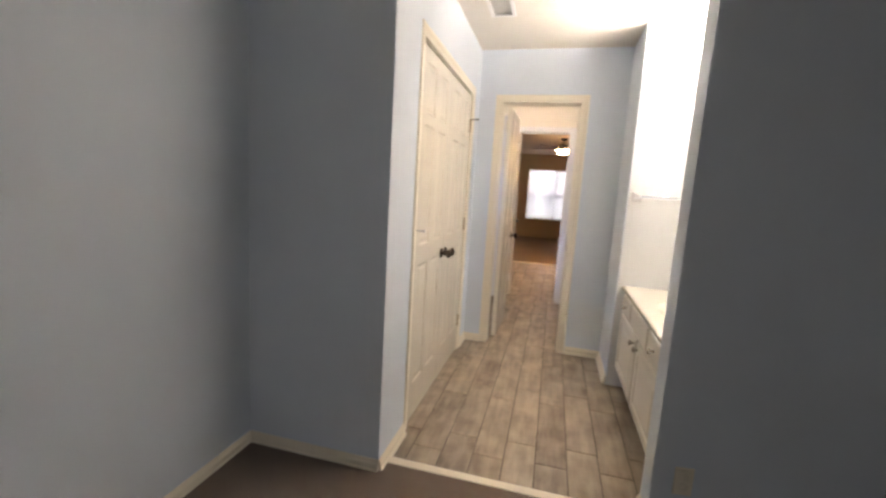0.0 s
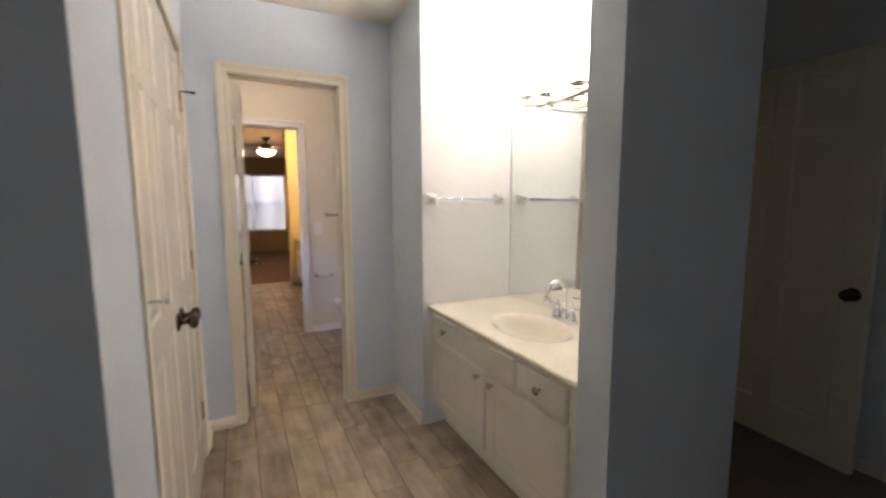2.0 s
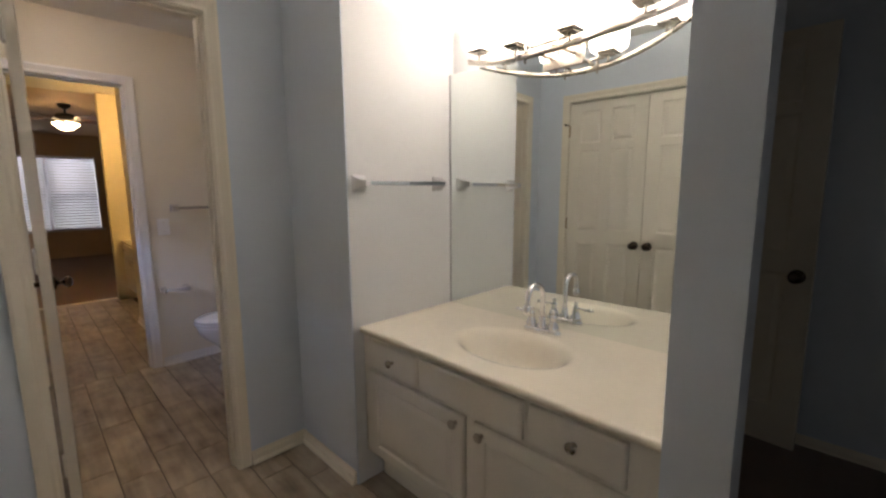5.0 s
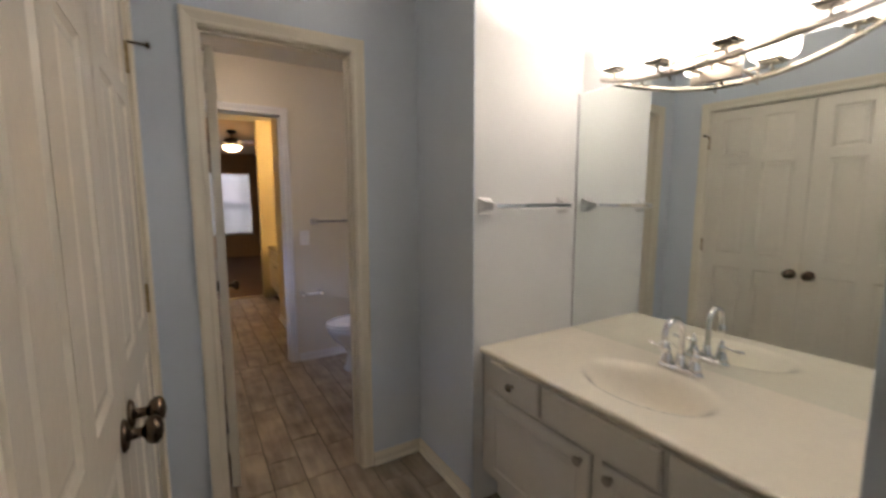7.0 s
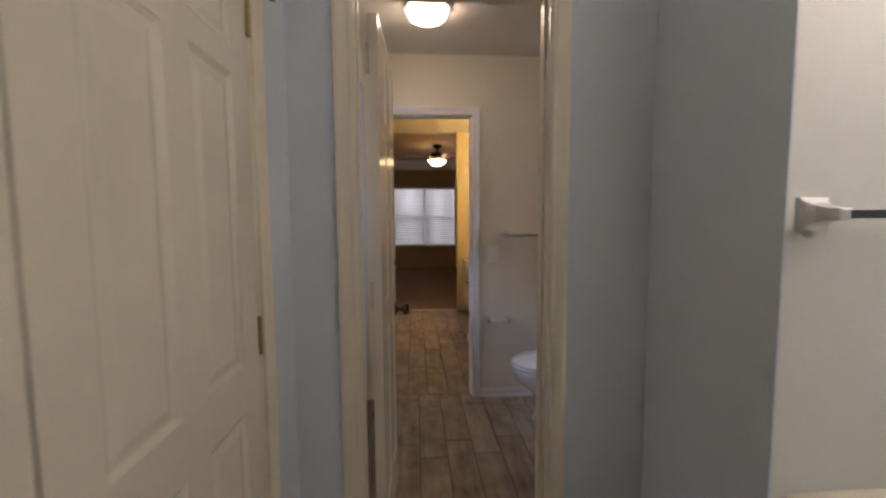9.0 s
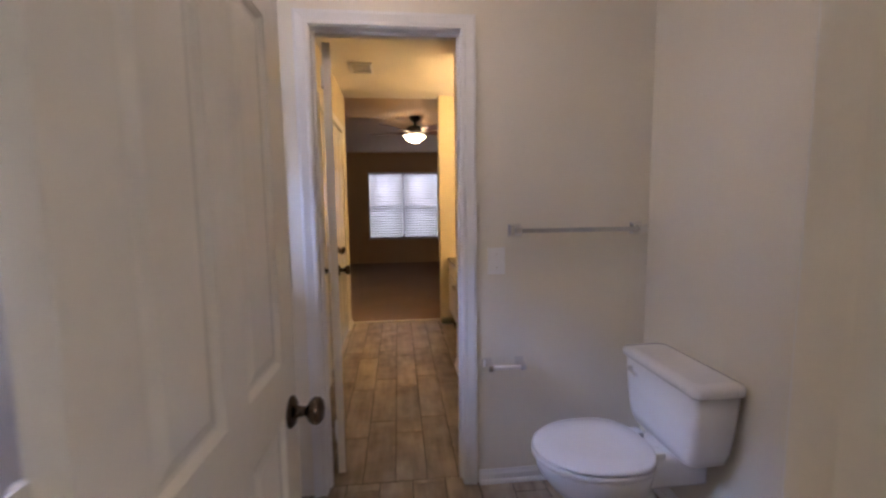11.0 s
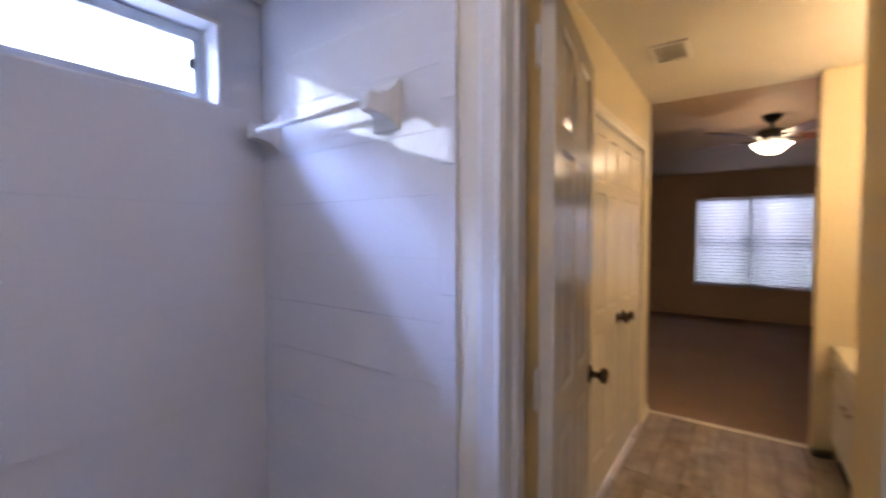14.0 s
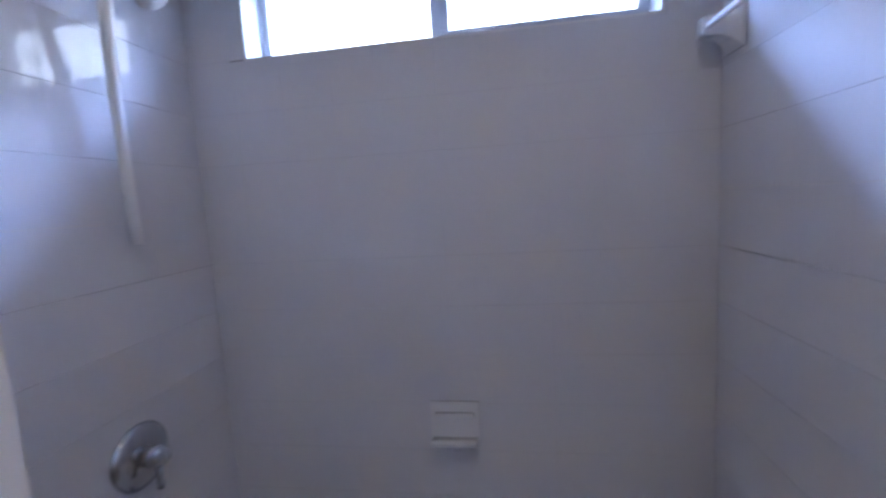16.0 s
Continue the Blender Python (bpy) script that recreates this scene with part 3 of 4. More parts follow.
# ---- vanity ----
def cabinet_front(name, y0, y1, z0, z1, x, parent, raised=True, knob_at=None):
    """A panel on the face x, facing -x, with an eased edge and, for doors, a raised field."""
    bm = B()
    t = 0.018

    def ring(i, d):
        return [(x - d, y0 + i, z0 + i), (x - d, y1 - i, z0 + i), (x - d, y1 - i, z1 - i), (x - d, y0 + i, z1 - i)]

    order = [(0, 0), (0, t - 0.007), (0.004, t - 0.002), (0.009, t)]
    if raised:
        order += [(0.050, t), (0.056, t - 0.006), (0.062, t - 0.007), (0.085, t - 0.001)]
    rings(bm, [ring(i, d) for i, d in order])
    for f in bm.faces:
        f.smooth = False
    ob = part(name, bm, M_CAB, parent)
    if knob_at:
        prof = [(0.001, 0), (0.008, 0), (0.0065, 0.004), (0.005, 0.010), (0.008, 0.014), (0.0155, 0.018), (0.0165, 0.022), (0.014, 0.027), (0.008, 0.030), (0.001, 0.031)]
        part("cabinet_knob", lathe(B(), prof, along((x - t, *knob_at), (-1, 0, 0)), 18), M_NICKEL, ob, "round brushed nickel knob")
    return ob


vanity = thing("vanity_cabinet", "cream painted vanity cabinet with raised-panel doors", "cabinet", pose(0, 0, 0))
for piece, r in zip(("face_frame", "side_panel", "side_panel", "bottom_panel"), ((0.735, 3.572, 0.15, 0.755, 4.787, 0.70), (0.755, 3.572, 0.15, 1.305, 3.590, 0.70), (0.755, 4.769, 0.15, 1.305, 4.787, 0.70), (0.755, 3.590, 0.15, 1.305, 4.769, 0.168))):
    part(piece, bx(*r), M_CAB, vanity)
part("toe_kick", bx(0.815, 3.58, 0, 1.30, 4.78, 0.15), M_CAB, vanity)
cabinet_front("drawer", 4.432, 4.722, 0.562, 0.688, 0.735, vanity, False, (4.572, 0.628))
cabinet_front("false_drawer", 3.962, 4.414, 0.562, 0.688, 0.735, vanity, False)
cabinet_front("drawer", 3.655, 3.938, 0.562, 0.688, 0.735, vanity, False, (3.792, 0.628))
cabinet_front("cabinet_door", 4.192, 4.735, 0.165, 0.547, 0.735, vanity, True, (4.228, 0.516))
cabinet_front("cabinet_door", 3.645, 4.152, 0.165, 0.547, 0.735, vanity, True, (4.112, 0.516))


def vanity_top(name, label, x0, x1, y0, y1, zt, cx, cy, rx, ry, mat, depth=0.12):
    """A slab with a moulded oval bowl: a grid that dips inside the oval, with an eased front edge."""
    bm = B()
    nx, ny = 34, 70

    def height(x, y):
        d = math.sqrt(((x - cx) / rx) ** 2 + ((y - cy) / ry) ** 2)
        if d >= 1.10:
            return zt
        k = min(1.0, (1.10 - d) / 0.62)
        return zt - depth * (3 * k * k - 2 * k ** 3)

    grid = [[bm.verts.new((x0 + (x1 - x0) * i / nx, y0 + (y1 - y0) * j / ny, height(x0 + (x1 - x0) * i / nx, y0 + (y1 - y0) * j / ny))) for j in range(ny + 1)] for i in range(nx + 1)]
    for i in range(nx):
        for j in range(ny):
            f = bm.faces.new((grid[i][j], grid[i + 1][j], grid[i + 1][j + 1], grid[i][j + 1]))
            f.smooth = True
    # front edge, rounded over and back under
    prev = [grid[0][j] for j in range(ny + 1)]
    for dx, dz in ((-0.006, -0.002), (-0.010, -0.008), (-0.010, -0.022), (-0.004, -0.026), (0.002, -0.028), (0.03, -0.028)):
        cur = [bm.verts.new((x0 + dx, v.co.y, zt + dz)) for v in grid[0]]
        for j in range(ny):
            f = bm.faces.new((prev[j], prev[j + 1], cur[j + 1], cur[j]))
            f.smooth = True
        prev = cur
    t = solid(name, bm, mat, label, "sink", "")
    return t


top = vanity_top("sink_counter", "cream cultured marble vanity top with moulded oval sink", 0.724, 1.306, 3.572, 4.787, 0.728, 0.985, 4.19, 0.155, 0.225, M_TOP)
part("backsplash_strip", bx(1.296, 3.573, 0.7285, 1.3085, 4.786, 0.742, 0.002), M_TOP, top)
bm = lathe(B(), [(0.001, 0), (0.021, 0), (0.023, 0.003), (0.014, 0.005), (0.012, 0.003), (0.001, 0.002)], pose(1.0, 4.19, 0.7275 - 0.119), 20)
part("drain", bm, M_CHROME, top, "chrome sink drain")

faucet = thing("faucet", "chrome two-handle faucet with high arched spout", "faucet", pose(1.19, 4.185, 0.729))
bm = B()
loops = []
for z, k in ((0, 1.0), (0.010, 1.0), (0.017, 0.93), (0.022, 0.80)):
    loops.append([(0.028 * k * (abs(math.cos(a)) ** 0.7) * (1 if math.cos(a) > 0 else -1), 0.082 * k * (abs(math.sin(a)) ** 0.8) * (1 if math.sin(a) > 0 else -1), z) for a in [2 * math.pi * (i + 0.5) / 28 for i in range(28)]])
rings(bm, loops)
part("base_plate", bm, M_CHROME, faucet)
bm = B()
pts = [(0, 0, 0.018), (0, 0, 0.10), (0, 0, 0.15)]
for i in range(1, 15):
    a = math.pi * i / 13.0
    pts.append((-0.055 + 0.055 * math.cos(a), 0, 0.15 + 0.055 * math.sin(a)))
pts.append((-0.112, 0, 0.125))
tube(bm, pts, 0.0105, 14)
lathe(bm, [(0.001, 0.0), (0.020, 0.0), (0.021, 0.010), (0.014, 0.022), (0.0125, 0.045), (0.001, 0.046)], pose(0, 0, 0.020), 18)
lathe(bm, [(0.001, -0.012), (0.0150, -0.012), (0.0158, 0.0), (0.0150, 0.016), (0.0120, 0.024), (0.001, 0.025)], pose(-0.112, 0, 0.112), 16)
part("spout", bm, M_CHROME, faucet)
for s in (-1, 1):
    bm = B()
    y = 0.051 * s
    lathe(bm, [(0.001, 0), (0.023, 0), (0.0235, 0.006), (0.021, 0.014), (0.015, 0.030), (0.0115, 0.044), (0.0135, 0.048), (0.0135, 0.054), (0.009, 0.060), (0.0055, 0.064), (0.0085, 0.069), (0.0085, 0.074), (0.005, 0.079), (0.001, 0.080)], pose(0, y, 0.020), 18)
    tube(bm, [(0, y, 0.071), (0.004, y + 0.020 * s, 0.074), (0.006, y + 0.045 * s, 0.071), (0.007, y + 0.062 * s, 0.072)], 0.0042, 10)
    tube(bm, [(0.0068, y + 0.056 * s, 0.0718), (0.0072, y + 0.068 * s, 0.073), (0.0075, y + 0.078 * s, 0.074)], 0.0066, 10)
    part("lever_handle", bm, M_CHROME, faucet)

mirror = thing("mirror", "frameless wall mirror above the vanity top", "mirror", pose(0, 0, 0))
part("glass", bx(-0.003, -0.604, 0, 0.003, 0.595, 1.1275), M_MIRROR, mirror, m=pose(1.2870, 4.179, 0.7295, 0, 0.45, 1.2))
part("edge_strip", bx(1.2760, 4.7765, 0.7300, 1.3095, 4.7885, 1.857, 0.002), M_EDGE, mirror, "grey edge strip beside the wall")

# vanity light: a sagging, outward bowed nickel band with four cups and opal shades
light = thing("vanity_light", "brushed nickel bowed bar light with four opal shades", "wall light", pose(0, 0, 0))
CY, HALF = 4.185, 0.447


def band(y):
    s = (y - CY) / HALF
    return 1.125 + 0.115 * s * s, 1.797 + 0.082 * s * s


bm = B()
loops = []
for i in range(37):
    y = CY - HALF + 2 * HALF * i / 36
    x, z = band(y)
    loops.append([(x - 0.003, y, z - 0.011), (x + 0.003, y, z - 0.011), (x + 0.003, y, z + 0.011), (x - 0.003, y, z + 0.011)])
rings(bm, loops)
part("band", bm, M_NICKEL, light)
bm = B()
box(bm, 1.285, CY - 0.085, 1.775, 1.3100, CY + 0.085, 1.885, 0.004)
part("wall_plate", bm, M_NICKEL, light)
bm = B()
tube(bm, [(1.29, CY - 0.05, 1.82), (1.127, CY - 0.05, 1.812)], 0.006, 8)
tube(bm, [(1.29, CY + 0.05, 1.82), (1.127, CY + 0.05, 1.812)], 0.006, 8)
tube(bm, [(1.140, CY - 0.10, 1.830), (1.140, CY + 0.10, 1.830)], 0.005, 8)
for y in (CY - 0.07, CY + 0.07):
    tube(bm, [(1.135, y, 1.775), (1.135, y, 1.85)], 0.004, 8)
part("arm", bm, M_NICKEL, light)
for y in (4.525, 4.297, 4.073, 3.845):
    x, z = band(y)
    bm = B()
    tube(bm, [(x, y, z + 0.008), (x, y, z + 0.040)], 0.0055, 8)
    box(bm, x - 0.026, y - 0.026, z + 0.036, x + 0.026, y + 0.026, z + 0.043, 0.002)
    box(bm, x - 0.038, y - 0.038, z + 0.043, x + 0.038, y + 0.038, z + 0.050, 0.002)
    cup = part("cup", bm, M_NICKEL, light)
    bm = lathe(B(), [(0.001, 0.0), (0.034, 0.0), (0.058, 0.003), (0.069, 0.010), (0.074, 0.026), (0.074, 0.125), (0.072, 0.135), (0.069, 0.1352), (0.068, 0.120), (0.001, 0.119)], pose(x, y, z + 0.0505), 22)
    part("shade", bm, M_SHADE, cup, "glowing opal glass shade")
    part("bulb", lathe(B(), [(0.001, 0.1195), (0.066, 0.1195), (0.064, 0.123), (0.001, 0.126)], pose(x, y, z + 0.0505), 16), M_BULB, cup, "bright lamp in the open top of the shade")


def towel_bar(name, label, p0, p1, normal, mats, standoff=0.06, r=0.008, rod_mat=None, s=0.022, flare=False):
    """Two posts on a wall and a rod between them; normal points into the room."""
    t = thing(name, label, "towel bar", pose(0, 0, 0))
    nrm = Vector(normal)
    for p in (p0, p1):
        m = along(p, normal)
        b = B()
        loops = []
        shape = ((1.0, 0), (1.0, 0.004), (0.72, 0.012), (0.52, 0.026), (0.40, 0.044), (0.36, standoff - 0.006), (0.36, standoff + 0.010), (0.26, standoff + 0.012)) if flare else \
                ((1.0, 0), (1.0, 0.006), (0.62, 0.018), (0.50, 0.034), (0.56, standoff - 0.012), (0.56, standoff + 0.010), (0.40, standoff + 0.013))
        for k, d in shape:
            loops.append([m @ Vector((s * k * sx, s * k * sy, d)) for sx, sy in ((-1, -1), (1, -1), (1, 1), (-1, 1))])
        rings(b, loops)
        for f in b.faces:
            f.smooth = False
        part("post", b, mats, t)
    a, c = Vector(p0) + nrm * standoff, Vector(p1) + nrm * standoff
    part("rod", bx(a.x, a.y - r, a.z - r, c.x, a.y + r, a.z + r, 0.0015), rod_mat or mats, t)
    return t


towel_bar("towel_bar", "chrome towel bar on the alcove wall", (0.735, 4.789, 1.337), (1.19, 4.789, 1.337), (0, -1, 0), M_SATIN, rod_mat=M_POLISHED, s=0.034, r=0.0085, flare=True)
towel_bar("towel_bar", "chrome towel bar above the toilet", (0.555, 6.956, 1.188), (1.125, 6.956, 1.188), (0, -1, 0), M_CHROME, r=0.0095, s=0.029, rod_mat=M_DARKCHROME)


def plate(name, label, w, h, m, toggle=True):
    """A switch or outlet plate: local x across, z up, y out of the wall."""
    t = thing(name, label, "switch" if toggle else "outlet", m)
    mat = M_PLASTIC if toggle else M_TRIM
    part("cover", bx(-w / 2, 0, -h / 2, w / 2, 0.0075, h / 2, 0.002), mat, t)
    if toggle:
        b = B()
        box(b, -0.005, 0.004, -0.011, 0.005, 0.013, 0.009, 0.001)
        part("toggle", b, M_PLASTIC, t)
        for z in (-0.030, 0.030):
            part("screw", lathe(B(), [(0.001, 0), (0.003, 0), (0.003, 0.001), (0.001, 0.0015)], along((0, 0.0075, z), (0, 1, 0)), 8), M_NICKEL, t)
    else:
        for z in (-0.02, 0.02):
            b = lathe(B(), [(0.001, 0), (0.0165, 0), (0.0165, 0.002), (0.001, 0.0022)], along((0, 0.0075, z), (0, 1, 0)), 16)
            part("socket", b, mat, t)
    return t


plate("light_switch", "white toggle switch beside the inner door", 0.078, 0.120, pose(0.474, 6.957, 1.052, 0, 0, 180))
plate("outlet", "cream outlet low on the blue partition", 0.07, 0.115, pose(0.80, 3.4535, 0.235, 0, 0, 180 + 6.9), toggle=False)


def ceiling_vent(name, label, m, w, d, slats=7):
    t = thing(name, label, "vent", m)
    b = B()
    f = 0.022
    for r in ((-w / 2, -d / 2, w / 2, -d / 2 + f), (-w / 2, d / 2 - f, w / 2, d / 2), (-w / 2, -d / 2 + f, -w / 2 + f, d / 2 - f), (w / 2 - f, -d / 2 + f, w / 2, d / 2 - f)):
        box(b, r[0], r[1], -0.010, r[2], r[3], 0)
    part("frame", b, M_PLASTIC, t)
    part("backing", bx(-w / 2 + f, -d / 2 + f, -0.0015, w / 2 - f, d / 2 - f, -0.0005), M_VENTGREY, t)
    for i in range(slats):
        y = -d / 2 + f + (d - 2 * f) * (i + 0.5) / slats
        b = B()
        box(b, -w / 2 + f, -0.006, -0.0008, w / 2 - f, 0.006, 0.0008)
        part("slat", b, M_PLASTIC, t, m=pose(0, y, -0.006, 22, 0, 0))
    return t


ceiling_vent("ceiling_vent", "white louvred ceiling vent", pose(-0.215, 4.47, H), 0.16, 0.31)
ceiling_vent("ceiling_vent", "white louvred ceiling vent in warm light", pose(-0.235, 8.80, H), 0.19, 0.27)

# dome light of the toilet room
dome = thing("dome_light", "lit frosted glass dome light on the ceiling", "ceiling light", pose(-0.008, 6.28, H))
part("base", lathe(B(), [(0.001, 0), (0.125, 0), (0.128, -0.012), (0.118, -0.022), (0.001, -0.022)], Matrix(), 32), M_PLASTIC, dome)
part("glass_dome", lathe(B(), [(0.001, -0.022), (0.112, -0.0225), (0.108, -0.045), (0.090, -0.068), (0.060, -0.082), (0.025, -0.089), (0.001, -0.090)], Matrix(), 32), M_DOME, dome)

# ---- toilet ----
toilet = thing("toilet", "white two-piece toilet with closed round lid", "toilet", pose(1.188, 6.565, 0))


def oval(cx, rx_f, rx_b, ry, z, n=40, flat=1.0):
    """An egg outline: rx_f towards -x (front), rx_b towards +x; flat under 1 squares off the back."""
    out = []
    for i in range(n):
        a = 2 * math.pi * i / n
        c, v = math.cos(a), math.sin(a)
        out.append((cx + (rx_b * c ** flat if c > 1e-6 else rx_f * c), ry * v, z))
    return out


bm = B()
rings(bm, [oval(-0.345, 0.185, 0.22, 0.112, 0.0), oval(-0.345, 0.185, 0.22, 0.112, 0.018), oval(-0.345, 0.165, 0.20, 0.092, 0.05), oval(-0.35, 0.150, 0.19, 0.084, 0.13), oval(-0.37, 0.155, 0.19, 0.102, 0.185),
           oval(-0.40, 0.200, 0.19, 0.150, 0.25), oval(-0.41, 0.232, 0.20, 0.178, 0.31), oval(-0.41, 0.243, 0.205, 0.185, 0.345), oval(-0.41, 0.238, 0.20, 0.181, 0.360)])
box(bm, -0.27, -0.10, 0.26, -0.03, 0.10, 0.376, 0.02, 3)
for f in bm.faces:
    f.smooth = True
part("bowl", bm, M_PORC, toilet)
bm = B()
rings(bm, [oval(-0.415, 0.243, 0.185, 0.183, 0.363, flat=0.6), oval(-0.415, 0.250, 0.19, 0.190, 0.367, flat=0.6), oval(-0.415, 0.250, 0.19, 0.190, 0.379, flat=0.6), oval(-0.415, 0.243, 0.185, 0.184, 0.383, flat=0.6)])
part("seat", bm, M_PORC, toilet)
bm = B()
rings(bm, [oval(-0.415, 0.240, 0.185, 0.182, 0.387, flat=0.6), oval(-0.415, 0.247, 0.192, 0.188, 0.390, flat=0.6), oval(-0.415, 0.247, 0.192, 0.188, 0.398, flat=0.6), oval(-0.415, 0.238, 0.185, 0.180, 0.404, flat=0.6), oval(-0.415, 0.15, 0.11, 0.11, 0.408, flat=0.6)])
part("lid", bm, M_PORC, toilet)
for s in (-1, 1):
    bm = B()
    box(bm, -0.238, 0.070 * s - 0.024, 0.364, -0.198, 0.070 * s + 0.024, 0.398, 0.006)
    part("seat_hinge", bm, M_PORC, toilet)


def rounded(x0, x1, y0, y1, z, r, n=5):
    out = []
    for cx, cy, a0 in ((x1 - r, y1 - r, 0), (x0 + r, y1 - r, 90), (x0 + r, y0 + r, 180), (x1 - r, y0 + r, 270)):
        for k in range(n + 1):
            a = radians(a0 + 90 * k / n)
            out.append((cx + r * math.cos(a), cy + r * math.sin(a), z))
    return out


bm = B()
rings(bm, [rounded(-0.150, -0.025, -0.150, 0.155, 0.377, 0.03), rounded(-0.172, -0.016, -0.178, 0.184, 0.392, 0.034), rounded(-0.182, -0.013, -0.193, 0.202, 0.44, 0.034), rounded(-0.188, -0.011, -0.206, 0.215, 0.54, 0.03), rounded(-0.190, -0.010, -0.212, 0.222, 0.655, 0.026)])
part("tank", bm, M_PORC, toilet)
bm = B()
rings(bm, [rounded(-0.193, -0.008, -0.218, 0.228, 0.655, 0.026), rounded(-0.202, -0.005, -0.228, 0.238, 0.663, 0.028), rounded(-0.202, -0.005, -0.228, 0.238, 0.684, 0.028), rounded(-0.194, -0.010, -0.220, 0.230, 0.696, 0.028), rounded(-0.17, -0.03, -0.19, 0.20, 0.700, 0.028)])
part("tank_lid", bm, M_PORC, toilet)
bm = B()
lathe(bm, [(0.001, 0), (0.013, 0), (0.013, 0.008), (0.001, 0.010)], along((-0.189, 0.165, 0.615), (-1, 0, 0)), 14)
tube(bm, [(-0.200, 0.168, 0.615), (-0.203, 0.140, 0.613), (-0.203, 0.105, 0.608)], 0.0065, 10)
part("flush_lever", bm, M_CHROME, toilet, "chrome flush lever")
bm = B()
tube(bm, [(-0.03, 0.20, 0.12), (-0.10, 0.20, 0.12), (-0.115, 0.19, 0.16), (-0.12, 0.165, 0.26), (-0.12, 0.15, 0.378)], 0.005, 8)
lathe(bm, [(0.001, 0), (0.016, 0), (0.016, 0.016), (0.001, 0.018)], along((-0.07, 0.20, 0.12), (0, 0, 1)), 10)
part("supply_line", bm, M_CHROME, toilet, "thin metal water supply line")

tp = thing("toilet_paper_holder", "chrome toilet paper holder with white spindle", "paper holder", pose(0, 0, 0))
for x in (0.432, 0.580):
    m = along((x, 6.956, 0.585), (0, -1, 0))
    bm = B()
    loops = []
    for k, d in ((1.0, 0), (1.0, 0.006), (0.60, 0.020), (0.55, 0.060), (0.62, 0.066), (0.62, 0.084), (0.4, 0.087)):
        loops.append([m @ Vector((0.020 * k * sx, 0.020 * k * sy, d)) for sx, sy in ((-1, -1), (1, -1), (1, 1), (-1, 1))])
    rings(bm, loops)
    for f in bm.faces:
        f.smooth = False
    part("post", bm, M_CHROME, tp)
part("spindle", lathe(B(), [(0.001, 0), (0.006, 0), (0.006, 0.008), (0.0105, 0.010), (0.0105, 0.060), (0.0090, 0.061), (0.0090, 0.128), (0.006, 0.130), (0.006, 0.138), (0.001, 0.138)], along((0.437, 6.879, 0.585), (1, 0, 0)), 14), M_PLASTIC, tp, "white plastic spindle")

# ---- bathtub and its walls ----
tub = thing("bathtub", "white alcove bathtub below the tiled walls", "bathtub", pose(0, 0, 0))
bm = B()


def tubring(x0, x1, y0, y1, z, r):
    return rounded(x0, x1, y0, y1, z, r, 6)


rings(bm, [tubring(-1.243, -0.475, 5.412, 6.945, 0.0, 0.004), tubring(-1.243, -0.475, 5.412, 6.945, 0.33, 0.004), tubring(-1.243, -0.470, 5.412, 6.945, 0.352, 0.008), tubring(-1.238, -0.478, 5.417, 6.940, 0.36, 0.02),
           tubring(-1.185, -0.545, 5.50, 6.86, 0.358, 0.12), tubring(-1.170, -0.560, 5.515, 6.845, 0.345, 0.13), tubring(-1.12, -0.60, 5.56, 6.76, 0.12, 0.14), tubring(-1.07, -0.65, 5.62, 6.68, 0.085, 0.14)])
part("basin", bm, M_PORC, tub)
bm = lathe(B(), [(0.001, 0), (0.045, 0.0), (0.046, 0.004), (0.030, 0.012), (0.001, 0.013)], along((-0.86, 5.56, 0.27), (0, 1, 0.12)), 20)
part("overflow_plate", bm, M_CHROME, tub, "round chrome overflow plate")

valve = thing("shower_valve", "round chrome shower valve with a lever", "shower valve", pose(-0.881, 5.411, 0.765))
part("escutcheon", lathe(B(), [(0.001, 0), (0.085, 0), (0.086, 0.004), (0.070, 0.014), (0.035, 0.020), (0.001, 0.021)], along((0, 0, 0), (0, 1, 0)), 32), M_DARKCHROME, valve)
bm = lathe(B(), [(0.001, 0), (0.026, 0), (0.028, 0.02), (0.026, 0.045), (0.018, 0.055), (0.001, 0.056)], along((0, 0.018, 0), (0, 1, 0)), 22)
tube(bm, [(0, 0.055, 0), (0.012, 0.062, -0.03), (0.018, 0.066, -0.075)], 0.008, 10)
part("lever_handle", bm, M_DARKCHROME, valve)
spout = thing("tub_spout", "chrome tub spout below the valve", "spout", pose(-0.881, 5.411, 0.52))
bm = B()
tube(bm, [(0, 0, 0), (0, 0.06, 0.0), (0, 0.11, -0.004), (0, 0.135, -0.018), (0, 0.140, -0.035)], 0.026, 16)
part("spout_body", bm, M_CHROME, spout)
arm = thing("hand_shower", "white hand shower hanging on its hose", "shower", pose(-0.905, 5.411, 1.95))
bm = B()
lathe(bm, [(0.001, 0), (0.030, 0), (0.030, 0.004), (0.014, 0.010), (0.001, 0.011)], along((0, 0, 0), (0, 1, 0)), 18)
tube(bm, [(0, 0, 0), (0, 0.06, 0.012), (0, 0.11, 0.0), (0, 0.15, -0.03)], 0.0105, 12)
part("shower_arm", bm, M_CHROME, arm)
bm = B()
tube(bm, [(0.028, 0.10, 0.02), (0.020, 0.08, -0.12), (0.006, 0.06, -0.28), (-0.006, 0.05, -0.44), (-0.012, 0.045, -0.56), (-0.016, 0.045, -0.64)], 0.013, 12)
part("hose", bm, M_PLASTIC, arm, "white plastic shower hose")
bm = lathe(B(), [(0.001, 0), (0.016, 0.0), (0.020, 0.03), (0.040, 0.055), (0.042, 0.064), (0.001, 0.066)], along((0, 0.145, -0.025), (0, 0.7, -0.75)), 22)
